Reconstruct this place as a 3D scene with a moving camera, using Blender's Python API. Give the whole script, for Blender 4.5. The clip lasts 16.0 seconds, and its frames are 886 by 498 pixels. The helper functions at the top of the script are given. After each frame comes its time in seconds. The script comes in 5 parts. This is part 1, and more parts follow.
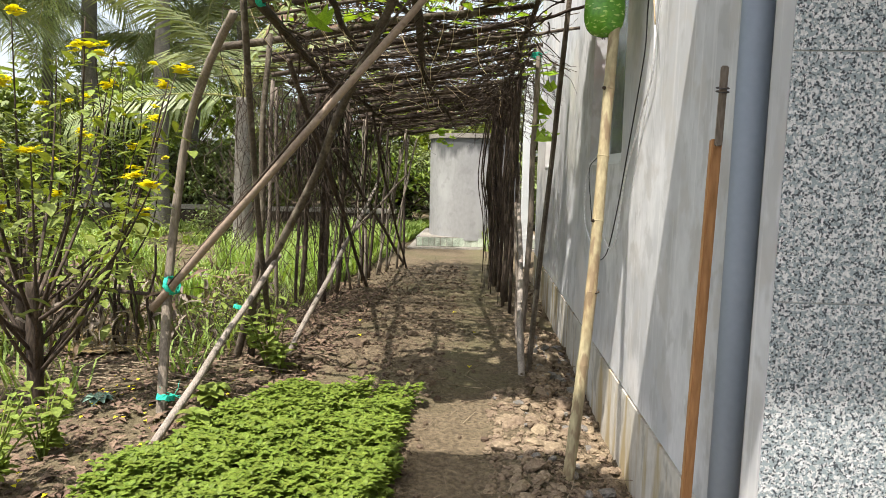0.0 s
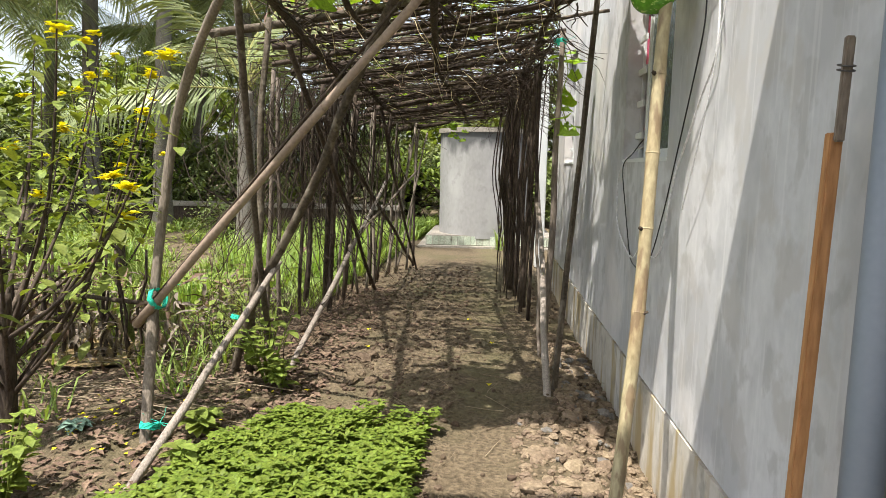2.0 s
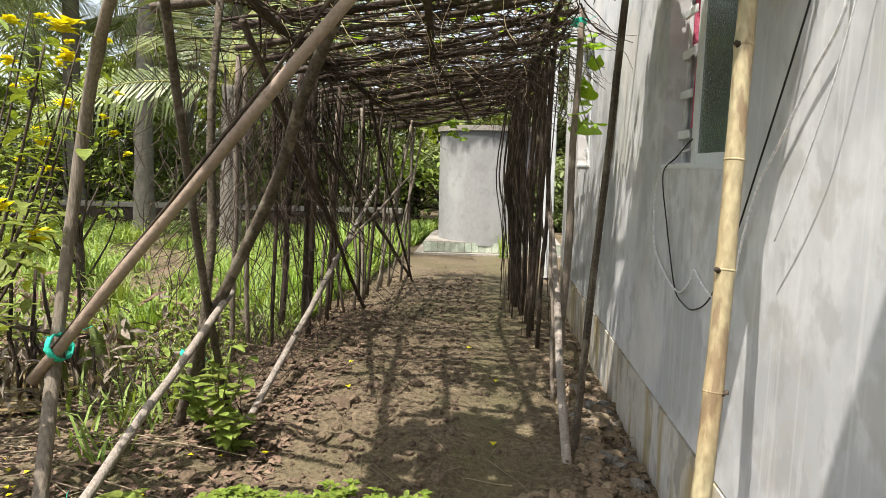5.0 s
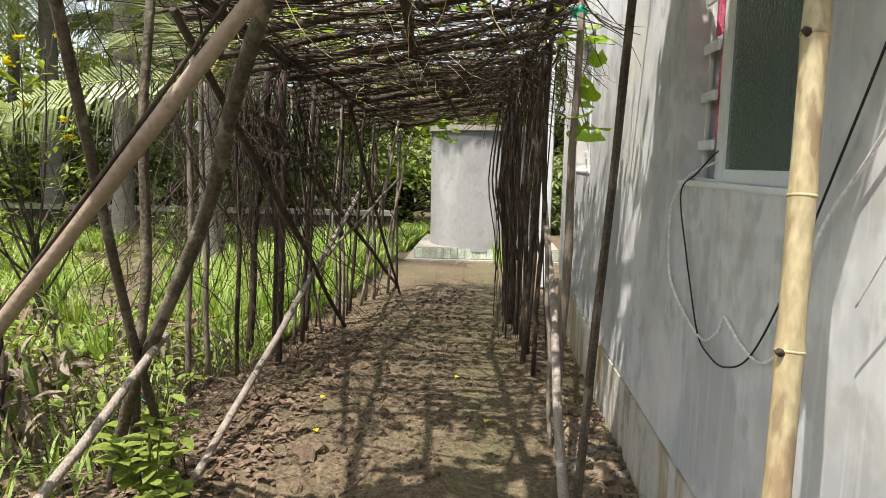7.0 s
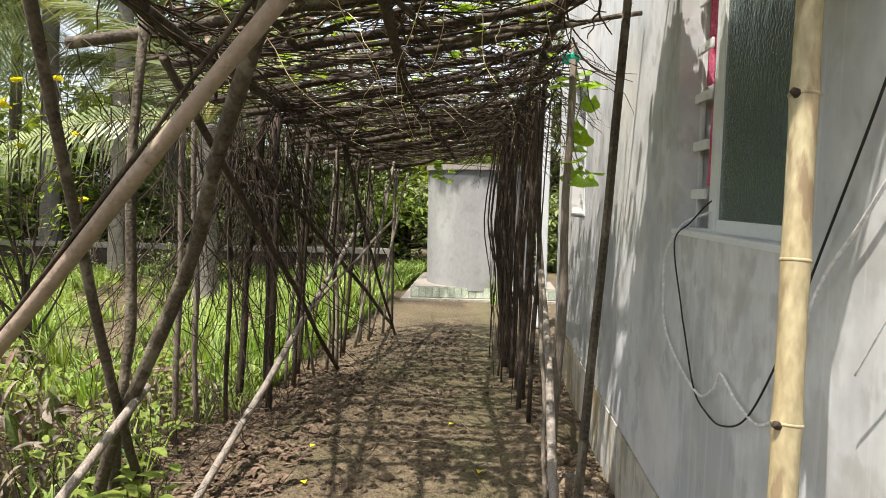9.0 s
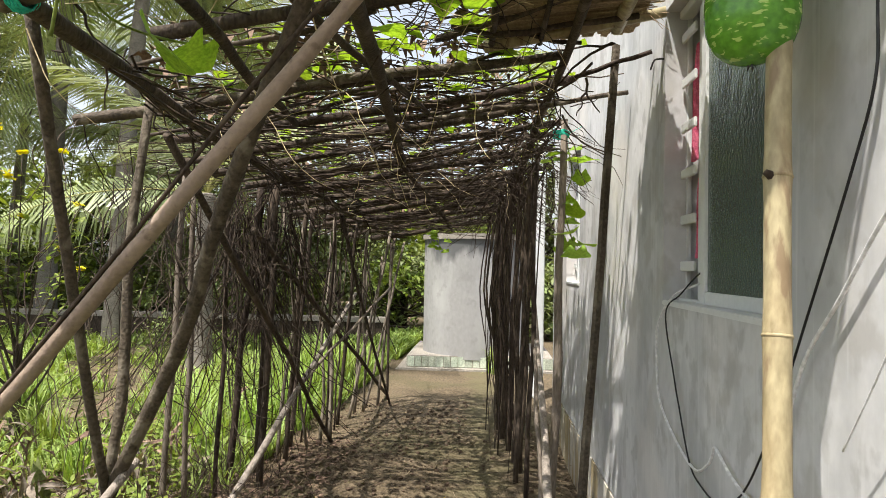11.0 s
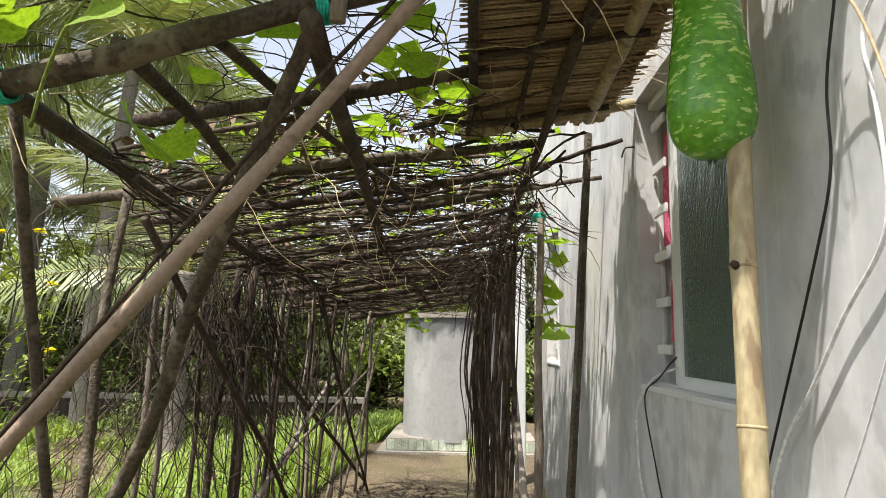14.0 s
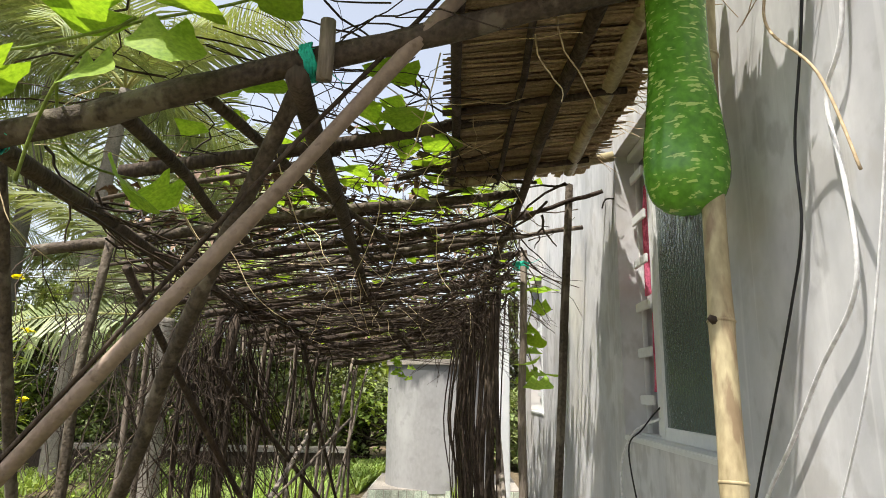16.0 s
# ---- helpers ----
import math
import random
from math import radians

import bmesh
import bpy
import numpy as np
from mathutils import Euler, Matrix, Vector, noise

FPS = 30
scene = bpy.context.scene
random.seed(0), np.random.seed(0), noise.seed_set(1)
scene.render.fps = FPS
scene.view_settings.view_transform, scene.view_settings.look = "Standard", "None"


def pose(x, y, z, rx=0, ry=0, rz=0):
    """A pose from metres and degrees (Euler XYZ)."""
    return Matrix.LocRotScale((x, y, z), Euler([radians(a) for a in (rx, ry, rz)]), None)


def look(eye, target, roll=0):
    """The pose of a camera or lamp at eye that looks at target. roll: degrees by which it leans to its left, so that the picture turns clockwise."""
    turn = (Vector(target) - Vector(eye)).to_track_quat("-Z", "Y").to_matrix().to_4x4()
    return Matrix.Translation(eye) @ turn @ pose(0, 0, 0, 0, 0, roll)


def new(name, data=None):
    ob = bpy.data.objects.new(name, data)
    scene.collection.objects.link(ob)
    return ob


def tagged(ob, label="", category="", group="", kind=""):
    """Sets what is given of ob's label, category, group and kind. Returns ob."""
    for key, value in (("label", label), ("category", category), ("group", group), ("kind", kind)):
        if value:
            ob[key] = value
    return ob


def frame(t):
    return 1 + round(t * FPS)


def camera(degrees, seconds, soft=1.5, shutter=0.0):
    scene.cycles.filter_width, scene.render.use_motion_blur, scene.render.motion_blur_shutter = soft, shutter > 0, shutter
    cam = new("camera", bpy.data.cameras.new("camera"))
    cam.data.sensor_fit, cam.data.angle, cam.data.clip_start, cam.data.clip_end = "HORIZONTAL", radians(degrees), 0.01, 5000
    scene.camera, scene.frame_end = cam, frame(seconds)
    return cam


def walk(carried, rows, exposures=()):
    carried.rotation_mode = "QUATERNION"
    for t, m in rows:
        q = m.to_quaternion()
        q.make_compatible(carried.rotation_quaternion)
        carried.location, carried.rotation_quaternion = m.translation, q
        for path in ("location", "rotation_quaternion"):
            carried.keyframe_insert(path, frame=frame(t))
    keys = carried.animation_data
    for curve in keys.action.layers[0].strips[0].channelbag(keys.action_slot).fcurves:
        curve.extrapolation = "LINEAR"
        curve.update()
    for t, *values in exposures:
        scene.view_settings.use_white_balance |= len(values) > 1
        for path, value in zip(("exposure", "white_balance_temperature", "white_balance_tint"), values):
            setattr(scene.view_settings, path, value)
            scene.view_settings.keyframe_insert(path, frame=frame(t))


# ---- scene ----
cam = camera(68.8, 16.0, soft=0.9)
PATH = [
    (0, (0.018, 0.198, 1.329), (-0.096, 2.182, 1.096), 1.1),
    (0.5, (-0.023, 0.285, 1.328), (-0.15, 2.266, 1.08), 1.2),
    (1, (-0.087, 0.387, 1.34), (-0.215, 2.367, 1.091), 1.2),
    (1.5, (-0.096, 0.478, 1.346), (-0.228, 2.458, 1.095), 1.0),
    (2, (-0.067, 0.62, 1.35), (-0.203, 2.6, 1.1), 1.0),
    (2.5, (-0.016, 0.745, 1.355), (-0.155, 2.724, 1.104), 1.0),
    (3, (-0.02, 0.842, 1.345), (-0.155, 2.822, 1.097), 1.2),
    (3.5, (-0.07, 0.978, 1.363), (-0.204, 2.957, 1.111), 1.2),
    (4, (-0.099, 1.099, 1.365), (-0.236, 3.078, 1.11), 1.1),
    (4.2, (-0.099, 1.152, 1.369), (-0.238, 3.131, 1.118), 1.2),
    (6.3, (-0.052, 1.827, 1.444), (-0.197, 3.804, 1.178), 1.0),
    (6.5, (-0.058, 1.86, 1.456), (-0.198, 3.837, 1.189), 0.9),
    (7, (-0.029, 1.958, 1.474), (-0.164, 3.935, 1.209), 0.9),
    (7.5, (-0.016, 2.021, 1.489), (-0.149, 3.999, 1.226), 0.8),
    (8, (-0.013, 2.035, 1.508), (-0.15, 4.014, 1.255), 0.8),
    (8.5, (-0.007, 2.027, 1.515), (-0.144, 4.011, 1.298), 0.9),
    (9, (0.001, 2.013, 1.525), (-0.133, 4.002, 1.368), 1.0),
    (11.5, (0.022, 1.98, 1.545), (-0.106, 3.974, 1.642), 1.0),
    (12, (0.026, 1.981, 1.548), (-0.101, 3.972, 1.69), 0.9),
    (12.5, (0.028, 1.972, 1.552), (-0.09, 3.96, 1.736), 0.9),
    (13, (0.034, 1.97, 1.562), (-0.074, 3.955, 1.788), 0.8),
    (13.5, (0.036, 1.974, 1.566), (-0.059, 3.955, 1.826), 0.9),
    (14, (0.036, 1.977, 1.568), (-0.041, 3.954, 1.857), 0.9),
    (14.5, (0.031, 1.98, 1.573), (-0.032, 3.953, 1.893), 0.8),
    (15, (0.036, 1.974, 1.576), (-0.016, 3.942, 1.929), 0.8),
    (15.5, (0.034, 1.966, 1.58), (-0.004, 3.927, 1.971), 0.8),
    (16, (0.039, 1.959, 1.585), (0.01, 3.913, 2.011), 0.8),
]
walk(cam, [(t, look(eye, target, roll)) for t, eye, target, roll in PATH])

# ---- light ----
SUN = Vector((-0.238, -0.285, 0.928)).normalized()
world = bpy.data.worlds.new("sky")
scene.world = world
world.use_nodes = True
wn = world.node_tree.nodes
sky = wn.new("ShaderNodeTexSky")
sky.sky_type = "NISHITA"
sky.sun_disc = False
sky.sun_elevation = math.asin(SUN.z)
sky.sun_rotation = math.atan2(SUN.x, SUN.y)
sky.air_density, sky.dust_density, sky.ozone_density = 1.0, 3.0, 1.5
haze = wn.new("ShaderNodeHueSaturation")
haze.inputs["Saturation"].default_value, haze.inputs["Value"].default_value = 0.45, 1.15
world.node_tree.links.new(sky.outputs[0], haze.inputs["Color"])
world.node_tree.links.new(haze.outputs[0], wn["Background"].inputs[0])
wn["Background"].inputs[1].default_value = 0.15
sun = new("sun", bpy.data.lights.new("sun", "SUN"))
sun.data.energy, sun.data.angle, sun.data.color = 5.0, radians(0.6), (1.0, 0.945, 0.88)
sun.matrix_world = look(SUN * 30, (0, 0, 0))
scene.view_settings.exposure = 0.76


# ---- materials ----
def mat(name, c1, c2, scale=6.0, rough=0.8, bump=0.4, fine=60.0, c3=None, stretch=(1, 1, 1), each=0.0, leaf=0.0, spec=0.3, dist=0.01, grain=0.5):
    """A surface of two colours mixed by coarse noise, broken up by fine noise, with relief; c3: stains; each: change from object to object or island to island."""
    m = bpy.data.materials.new(name)
    m.use_nodes = True
    t, n = m.node_tree, m.node_tree.nodes
    b = n["Principled BSDF"]
    b.inputs["Roughness"].default_value = rough
    b.inputs["Specular IOR Level"].default_value = spec
    co = n.new("ShaderNodeTexCoord")
    mp = n.new("ShaderNodeMapping")
    mp.inputs["Scale"].default_value = stretch
    t.links.new(co.outputs["Object"], mp.inputs[0])

    def tex(sc, detail):
        q = n.new("ShaderNodeTexNoise")
        q.inputs["Scale"].default_value, q.inputs["Detail"].default_value = sc, detail
        t.links.new(mp.outputs[0], q.inputs["Vector"])
        return q

    def blend(fac, a, bb, kind="MIX"):
        q = n.new("ShaderNodeMix")
        q.data_type, q.blend_type = "RGBA", kind
        for sock, v in ((q.inputs[0], fac), (q.inputs[6], a), (q.inputs[7], bb)):
            if isinstance(v, (int, float)):
                sock.default_value = v
            elif isinstance(v, tuple):
                sock.default_value = (*v, 1)
            else:
                t.links.new(v, sock)
        return q.outputs[2]

    def ramp(src, lo, hi):
        q = n.new("ShaderNodeMapRange")
        q.inputs[1].default_value, q.inputs[2].default_value = lo, hi
        t.links.new(src, q.inputs[0])
        return q.outputs[0]

    coarse, small = tex(scale, 5), tex(fine, 4)
    col = blend(ramp(coarse.outputs[0], 0.35, 0.65), c1, c2)
    if c3:
        st = tex(scale * 0.37, 6)
        col = blend(ramp(st.outputs[0], 0.55, 0.68), col, c3)
    g = ramp(small.outputs[0], 0.3, 0.7)
    col = blend(grain, col, blend(g, tuple(x * 0.55 for x in c1), tuple(min(1, x * 1.3) for x in c2)))
    if each:
        oi, ge = n.new("ShaderNodeObjectInfo"), n.new("ShaderNodeNewGeometry")
        ad = n.new("ShaderNodeMath")
        ad.operation = "ADD"
        t.links.new(oi.outputs["Random"], ad.inputs[0])
        t.links.new(ge.outputs["Random Per Island"], ad.inputs[1])
        hs = n.new("ShaderNodeHueSaturation")
        mr = n.new("ShaderNodeMapRange")
        mr.inputs[2].default_value, mr.inputs[3].default_value, mr.inputs[4].default_value = 2.0, 1 - each, 1 + each
        t.links.new(ad.outputs[0], mr.inputs[0])
        t.links.new(mr.outputs[0], hs.inputs["Value"])
        mh = n.new("ShaderNodeMapRange")
        mh.inputs[2].default_value, mh.inputs[3].default_value, mh.inputs[4].default_value = 2.0, 0.5 - 0.05 * each, 0.5 + 0.05 * each
        t.links.new(ad.outputs[0], mh.inputs[0])
        t.links.new(mh.outputs[0], hs.inputs["Hue"])
        t.links.new(col, hs.inputs["Color"])
        col = hs.outputs[0]
    t.links.new(col, b.inputs["Base Color"])
    if bump:
        bp = n.new("ShaderNodeBump")
        bp.inputs["Strength"].default_value, bp.inputs["Distance"].default_value = bump, dist
        sm = n.new("ShaderNodeMath")
        sm.operation = "ADD"
        t.links.new(coarse.outputs[0], sm.inputs[0])
        t.links.new(small.outputs[0], sm.inputs[1])
        t.links.new(sm.outputs[0], bp.inputs["Height"])
        t.links.new(bp.outputs[0], b.inputs["Normal"])
    if leaf:
        tr, mx = n.new("ShaderNodeBsdfTranslucent"), n.new("ShaderNodeMixShader")
        t.links.new(blend(1.0, col, (1.0, 1.0, 0.35), "MULTIPLY"), tr.inputs[0])
        mx.inputs[0].default_value = leaf
        t.links.new(b.outputs[0], mx.inputs[1])
        t.links.new(tr.outputs[0], mx.inputs[2])
        t.links.new(mx.outputs[0], n["Material Output"].inputs[0])
    return m


SOIL = mat("soil", (0.085, 0.064, 0.038), (0.175, 0.134, 0.084), 1.3, 0.95, 1.0, 38, c3=(0.12, 0.098, 0.060), dist=0.03, grain=0.65)
CLOD = mat("clod", (0.085, 0.060, 0.038), (0.165, 0.122, 0.080), 9, 0.95, 0.8, 70, each=0.3)
RUBBLE = mat("rubble", (0.17, 0.126, 0.082), (0.27, 0.205, 0.138), 12, 0.95, 0.8, 80, each=0.3)
GREYSTONE = mat("grey_stone", (0.13, 0.12, 0.105), (0.22, 0.20, 0.175), 14, 0.9, 0.7, 90, each=0.3)
PLASTER = mat("cement_plaster", (0.57, 0.57, 0.57), (0.65, 0.645, 0.64), 1.3, 0.9, 0.3, 30, c3=(0.52, 0.53, 0.54), stretch=(1, 1, 0.6), dist=0.004, grain=0.13)
PLINTH = mat("plinth_plaster", (0.52, 0.48, 0.40), (0.62, 0.60, 0.56), 2.0, 0.92, 0.3, 30, c3=(0.44, 0.36, 0.20), stretch=(1, 1, 0.6), dist=0.004, grain=0.2)
CONCRETE = mat("tank_cement", (0.30, 0.295, 0.285), (0.37, 0.365, 0.355), 1.4, 0.9, 0.25, 22, c3=(0.33, 0.33, 0.325), stretch=(1, 1, 0.6), dist=0.004, grain=0.12)
OLDCON = mat("old_concrete", (0.24, 0.215, 0.18), (0.34, 0.31, 0.265), 3, 0.9, 0.5, 40)
BARK = mat("dark_weathered_wood", (0.026, 0.019, 0.014), (0.085, 0.062, 0.045), 7, 0.9, 0.7, 90, stretch=(1, 1, 0.25), each=0.35)
GREYWOOD = mat("grey_weathered_wood", (0.14, 0.115, 0.088), (0.24, 0.20, 0.158), 8, 0.9, 0.6, 110, stretch=(1, 1, 0.2), each=0.25)
OLDPOLE = mat("mottled_old_pole", (0.046, 0.035, 0.025), (0.120, 0.095, 0.068), 9, 0.85, 0.8, 70, c3=(0.032, 0.025, 0.019), each=0.25)
LATH = mat("pale_split_lath", (0.22, 0.188, 0.155), (0.34, 0.295, 0.25), 8, 0.9, 0.6, 110, stretch=(1, 1, 0.2), c3=(0.22, 0.18, 0.14))
POLEWOOD = mat("peeled_pole_wood", (0.235, 0.175, 0.13), (0.33, 0.255, 0.195), 3, 0.75, 0.4, 60, c3=(0.25, 0.18, 0.13), grain=0.3)
BAMBOO = mat("yellow_bamboo", (0.33, 0.275, 0.150), (0.43, 0.37, 0.225), 9, 0.5, 0.2, 60, c3=(0.36, 0.24, 0.12), stretch=(1, 1, 0.35))
REDWOOD = mat("orange_brown_plank", (0.34, 0.16, 0.06), (0.47, 0.25, 0.11), 5, 0.7, 0.4, 70, c3=(0.25, 0.12, 0.06), stretch=(1, 1, 0.15))
TWIG = mat("dry_vine", (0.022, 0.016, 0.012), (0.078, 0.056, 0.038), 9, 0.9, 0.0, 60, each=0.5)
# tan vine, lightened so that sunlight on the stems is in the colour
LITTWIG = mat("sunlit_tan_vine", (0.085, 0.064, 0.043), (0.21, 0.16, 0.112), 9, 0.9, 0.0, 60, each=0.5)
DRYLEAF = mat("grey_dry_leaf", (0.20, 0.165, 0.125), (0.34, 0.29, 0.23), 9, 0.9, 0.2, 60, each=0.4, leaf=0.2)
STRAW = mat("straw", (0.42, 0.32, 0.18), (0.56, 0.45, 0.28), 6, 0.85, 0.3, 70, each=0.3)
THATCH = mat("dry_palm_thatch", (0.25, 0.172, 0.098), (0.38, 0.275, 0.165), 7, 0.85, 0.5, 90, each=0.35)
LITTER = mat("dead_leaf", (0.10, 0.064, 0.043), (0.23, 0.158, 0.110), 9, 0.9, 0.2, 60, each=0.45)
HERB = mat("herb_leaf", (0.090, 0.150, 0.018), (0.215, 0.285, 0.042), 20, 0.55, 0.0, 60, each=0.3, leaf=0.3)
LEAF = mat("shrub_leaf", (0.14, 0.195, 0.035), (0.27, 0.335, 0.07), 10, 0.5, 0.0, 60, each=0.35, leaf=0.35)
DARKLEAF = mat("tree_leaf", (0.105, 0.140, 0.048), (0.235, 0.275, 0.105), 3, 0.55, 0.0, 60, each=0.4, leaf=0.25)
GOURDLEAF = mat("gourd_leaf", (0.20, 0.36, 0.03), (0.32, 0.46, 0.06), 14, 0.6, 0.2, 80, each=0.2, leaf=0.5)
GRASS = mat("grass_blade", (0.20, 0.31, 0.065), (0.36, 0.46, 0.14), 6, 0.6, 0.0, 60, each=0.4, leaf=0.35)
PALM = mat("palm_leaflet", (0.19, 0.235, 0.10), (0.36, 0.40, 0.20), 2, 0.38, 0.0, 60, each=0.35, leaf=0.3)
PALMTRUNK = mat("palm_trunk", (0.12, 0.105, 0.088), (0.22, 0.20, 0.17), 8, 0.9, 0.7, 50)
RACHIS = mat("palm_rachis", (0.30, 0.30, 0.09), (0.42, 0.40, 0.15), 5, 0.6, 0.0, 50)
PETAL = mat("yellow_petal", (0.82, 0.66, 0.01), (0.88, 0.78, 0.04), 10, 0.6, 0.0, 60, each=0.15, leaf=0.3)
PVC = mat("grey_pvc", (0.20, 0.235, 0.28), (0.235, 0.27, 0.315), 2, 0.42, 0.05, 60, grain=0.08)
WHITEPAINT = mat("white_metal_paint", (0.66, 0.68, 0.67), (0.74, 0.75, 0.73), 3, 0.45, 0.1, 50, grain=0.08)
WHITECABLE = mat("white_cable", (0.70, 0.70, 0.69), (0.78, 0.78, 0.77), 5, 0.4, 0.0, 60)
BLACKCABLE = mat("black_cable", (0.012, 0.012, 0.013), (0.025, 0.025, 0.026), 5, 0.45, 0.0, 60)
DARKIRON = mat("dark_iron", (0.05, 0.048, 0.045), (0.09, 0.085, 0.08), 10, 0.6, 0.1, 60)
PINK = mat("pink_cloth", (0.75, 0.10, 0.22), (0.85, 0.22, 0.33), 30, 0.9, 0.4, 120, leaf=0.25)
TWINE = mat("green_twine", (0.02, 0.42, 0.30), (0.04, 0.58, 0.42), 30, 0.7, 0.2, 90)
WATER = mat("muddy_water", (0.22, 0.16, 0.08), (0.26, 0.19, 0.10), 2, 0.08, 0.0, 30, spec=0.5)
# near-black colour that stands for the shade inside the rooms
ROOMSHADE = mat("room_shade", (0.03, 0.032, 0.032), (0.045, 0.047, 0.046), 2, 0.9, 0.0, 30)
JOINT = mat("tile_joint", (0.62, 0.62, 0.60), (0.70, 0.70, 0.68), 8, 0.9, 0.1, 50)
GREENTILE = mat("pale_green_tile", (0.27, 0.33, 0.245), (0.50, 0.52, 0.43), 5, 0.35, 0.0, 60, each=0.5)


def speckled():
    m = mat("speckled_granite", (0.60, 0.62, 0.62), (0.72, 0.73, 0.72), 30, 0.3, 0.05, 140)
    t, n = m.node_tree, m.node_tree.nodes
    b = n["Principled BSDF"]
    old = b.inputs["Base Color"].links[0].from_socket
    co = n["Texture Coordinate"]
    for sc, lo, hi, c in ((130, 0.45, 0.53, (0.30, 0.355, 0.37)), (190, 0.54, 0.60, (0.05, 0.06, 0.07))):
        q, r, x = n.new("ShaderNodeTexNoise"), n.new("ShaderNodeMapRange"), n.new("ShaderNodeMix")
        q.inputs["Scale"].default_value, q.inputs["Detail"].default_value = sc, 3
        r.inputs[1].default_value, r.inputs[2].default_value = lo, hi
        x.data_type = "RGBA"
        x.inputs[7].default_value = (*c, 1)
        t.links.new(co.outputs["Object"], q.inputs["Vector"])
        t.links.new(q.outputs[0], r.inputs[0])
        t.links.new(r.outputs[0], x.inputs[0])
        t.links.new(old, x.inputs[6])
        old = x.outputs[2]
    t.links.new(old, b.inputs["Base Color"])
    return m


def gourd_skin():
    m = mat("gourd_skin", (0.075, 0.245, 0.018), (0.13, 0.36, 0.03), 9, 0.26, 0.08, 60, spec=0.5)
    t, n = m.node_tree, m.node_tree.nodes
    b = n["Principled BSDF"]
    old = b.inputs["Base Color"].links[0].from_socket
    co, mp, q = n["Texture Coordinate"], n.new("ShaderNodeMapping"), n.new("ShaderNodeTexNoise")
    r, x = n.new("ShaderNodeMapRange"), n.new("ShaderNodeMix")
    mp.inputs["Scale"].default_value = (0.8, 0.8, 2.6)
    q.inputs["Scale"].default_value, q.inputs["Detail"].default_value = 40, 5
    r.inputs[1].default_value, r.inputs[2].default_value = 0.59, 0.61
    x.data_type = "RGBA"
    x.inputs[7].default_value = (0.42, 0.60, 0.15, 1)
    t.links.new(co.outputs["Object"], mp.inputs[0])
    t.links.new(mp.outputs[0], q.inputs["Vector"])
    t.links.new(q.outputs[0], r.inputs[0])
    t.links.new(r.outputs[0], x.inputs[0])
    t.links.new(old, x.inputs[6])
    t.links.new(x.outputs[2], b.inputs["Base Color"])
    return m


def rippled_glass():
    m = bpy.data.materials.new("rippled_glass")
    m.use_nodes = True
    t, n = m.node_tree, m.node_tree.nodes
    b = n["Principled BSDF"]
    b.inputs["Base Color"].default_value = (0.15, 0.20, 0.18, 1)
    b.inputs["Roughness"].default_value = 0.06
    b.inputs["Specular IOR Level"].default_value = 0.6
    b.inputs["Transmission Weight"].default_value = 0.35
    q, bp = n.new("ShaderNodeTexNoise"), n.new("ShaderNodeBump")
    q.inputs["Scale"].default_value = 70
    bp.inputs["Strength"].default_value, bp.inputs["Distance"].default_value = 0.6, 0.004
    t.links.new(n.new("ShaderNodeTexCoord").outputs["Object"], q.inputs["Vector"])
    t.links.new(q.outputs[0], bp.inputs["Height"])
    t.links.new(bp.outputs[0], b.inputs["Normal"])
    return m




def streaked(m, z0, z1, colour, reach):
    """Adds damp stains that run down from the top edge z1, with a ragged lower edge."""
    t, n = m.node_tree, m.node_tree.nodes
    b = n["Principled BSDF"]
    old = b.inputs["Base Color"].links[0].from_socket
    co, sp, q = n["Texture Coordinate"], n.new("ShaderNodeSeparateXYZ"), n.new("ShaderNodeTexNoise")
    mp, h, a, r, x = n.new("ShaderNodeMapping"), n.new("ShaderNodeMapRange"), n.new("ShaderNodeMath"), n.new("ShaderNodeMapRange"), n.new("ShaderNodeMix")
    mp.inputs["Scale"].default_value = (1, 1, 0.35)
    q.inputs["Scale"].default_value, q.inputs["Detail"].default_value = 5, 6
    h.inputs[1].default_value, h.inputs[2].default_value = z0, z1
    a.operation = "ADD"
    r.inputs[1].default_value, r.inputs[2].default_value, r.inputs[4].default_value = reach, reach + 0.22, 0.85
    x.data_type = "RGBA"
    x.inputs[7].default_value = (*colour, 1)
    t.links.new(co.outputs["Object"], sp.inputs[0])
    t.links.new(co.outputs["Object"], mp.inputs[0])
    t.links.new(mp.outputs[0], q.inputs["Vector"])
    t.links.new(sp.outputs[2], h.inputs[0])
    t.links.new(h.outputs[0], a.inputs[0])
    t.links.new(q.outputs[0], a.inputs[1])
    t.links.new(a.outputs[0], r.inputs[0])
    t.links.new(r.outputs[0], x.inputs[0])
    t.links.new(old, x.inputs[6])
    t.links.new(x.outputs[2], b.inputs["Base Color"])


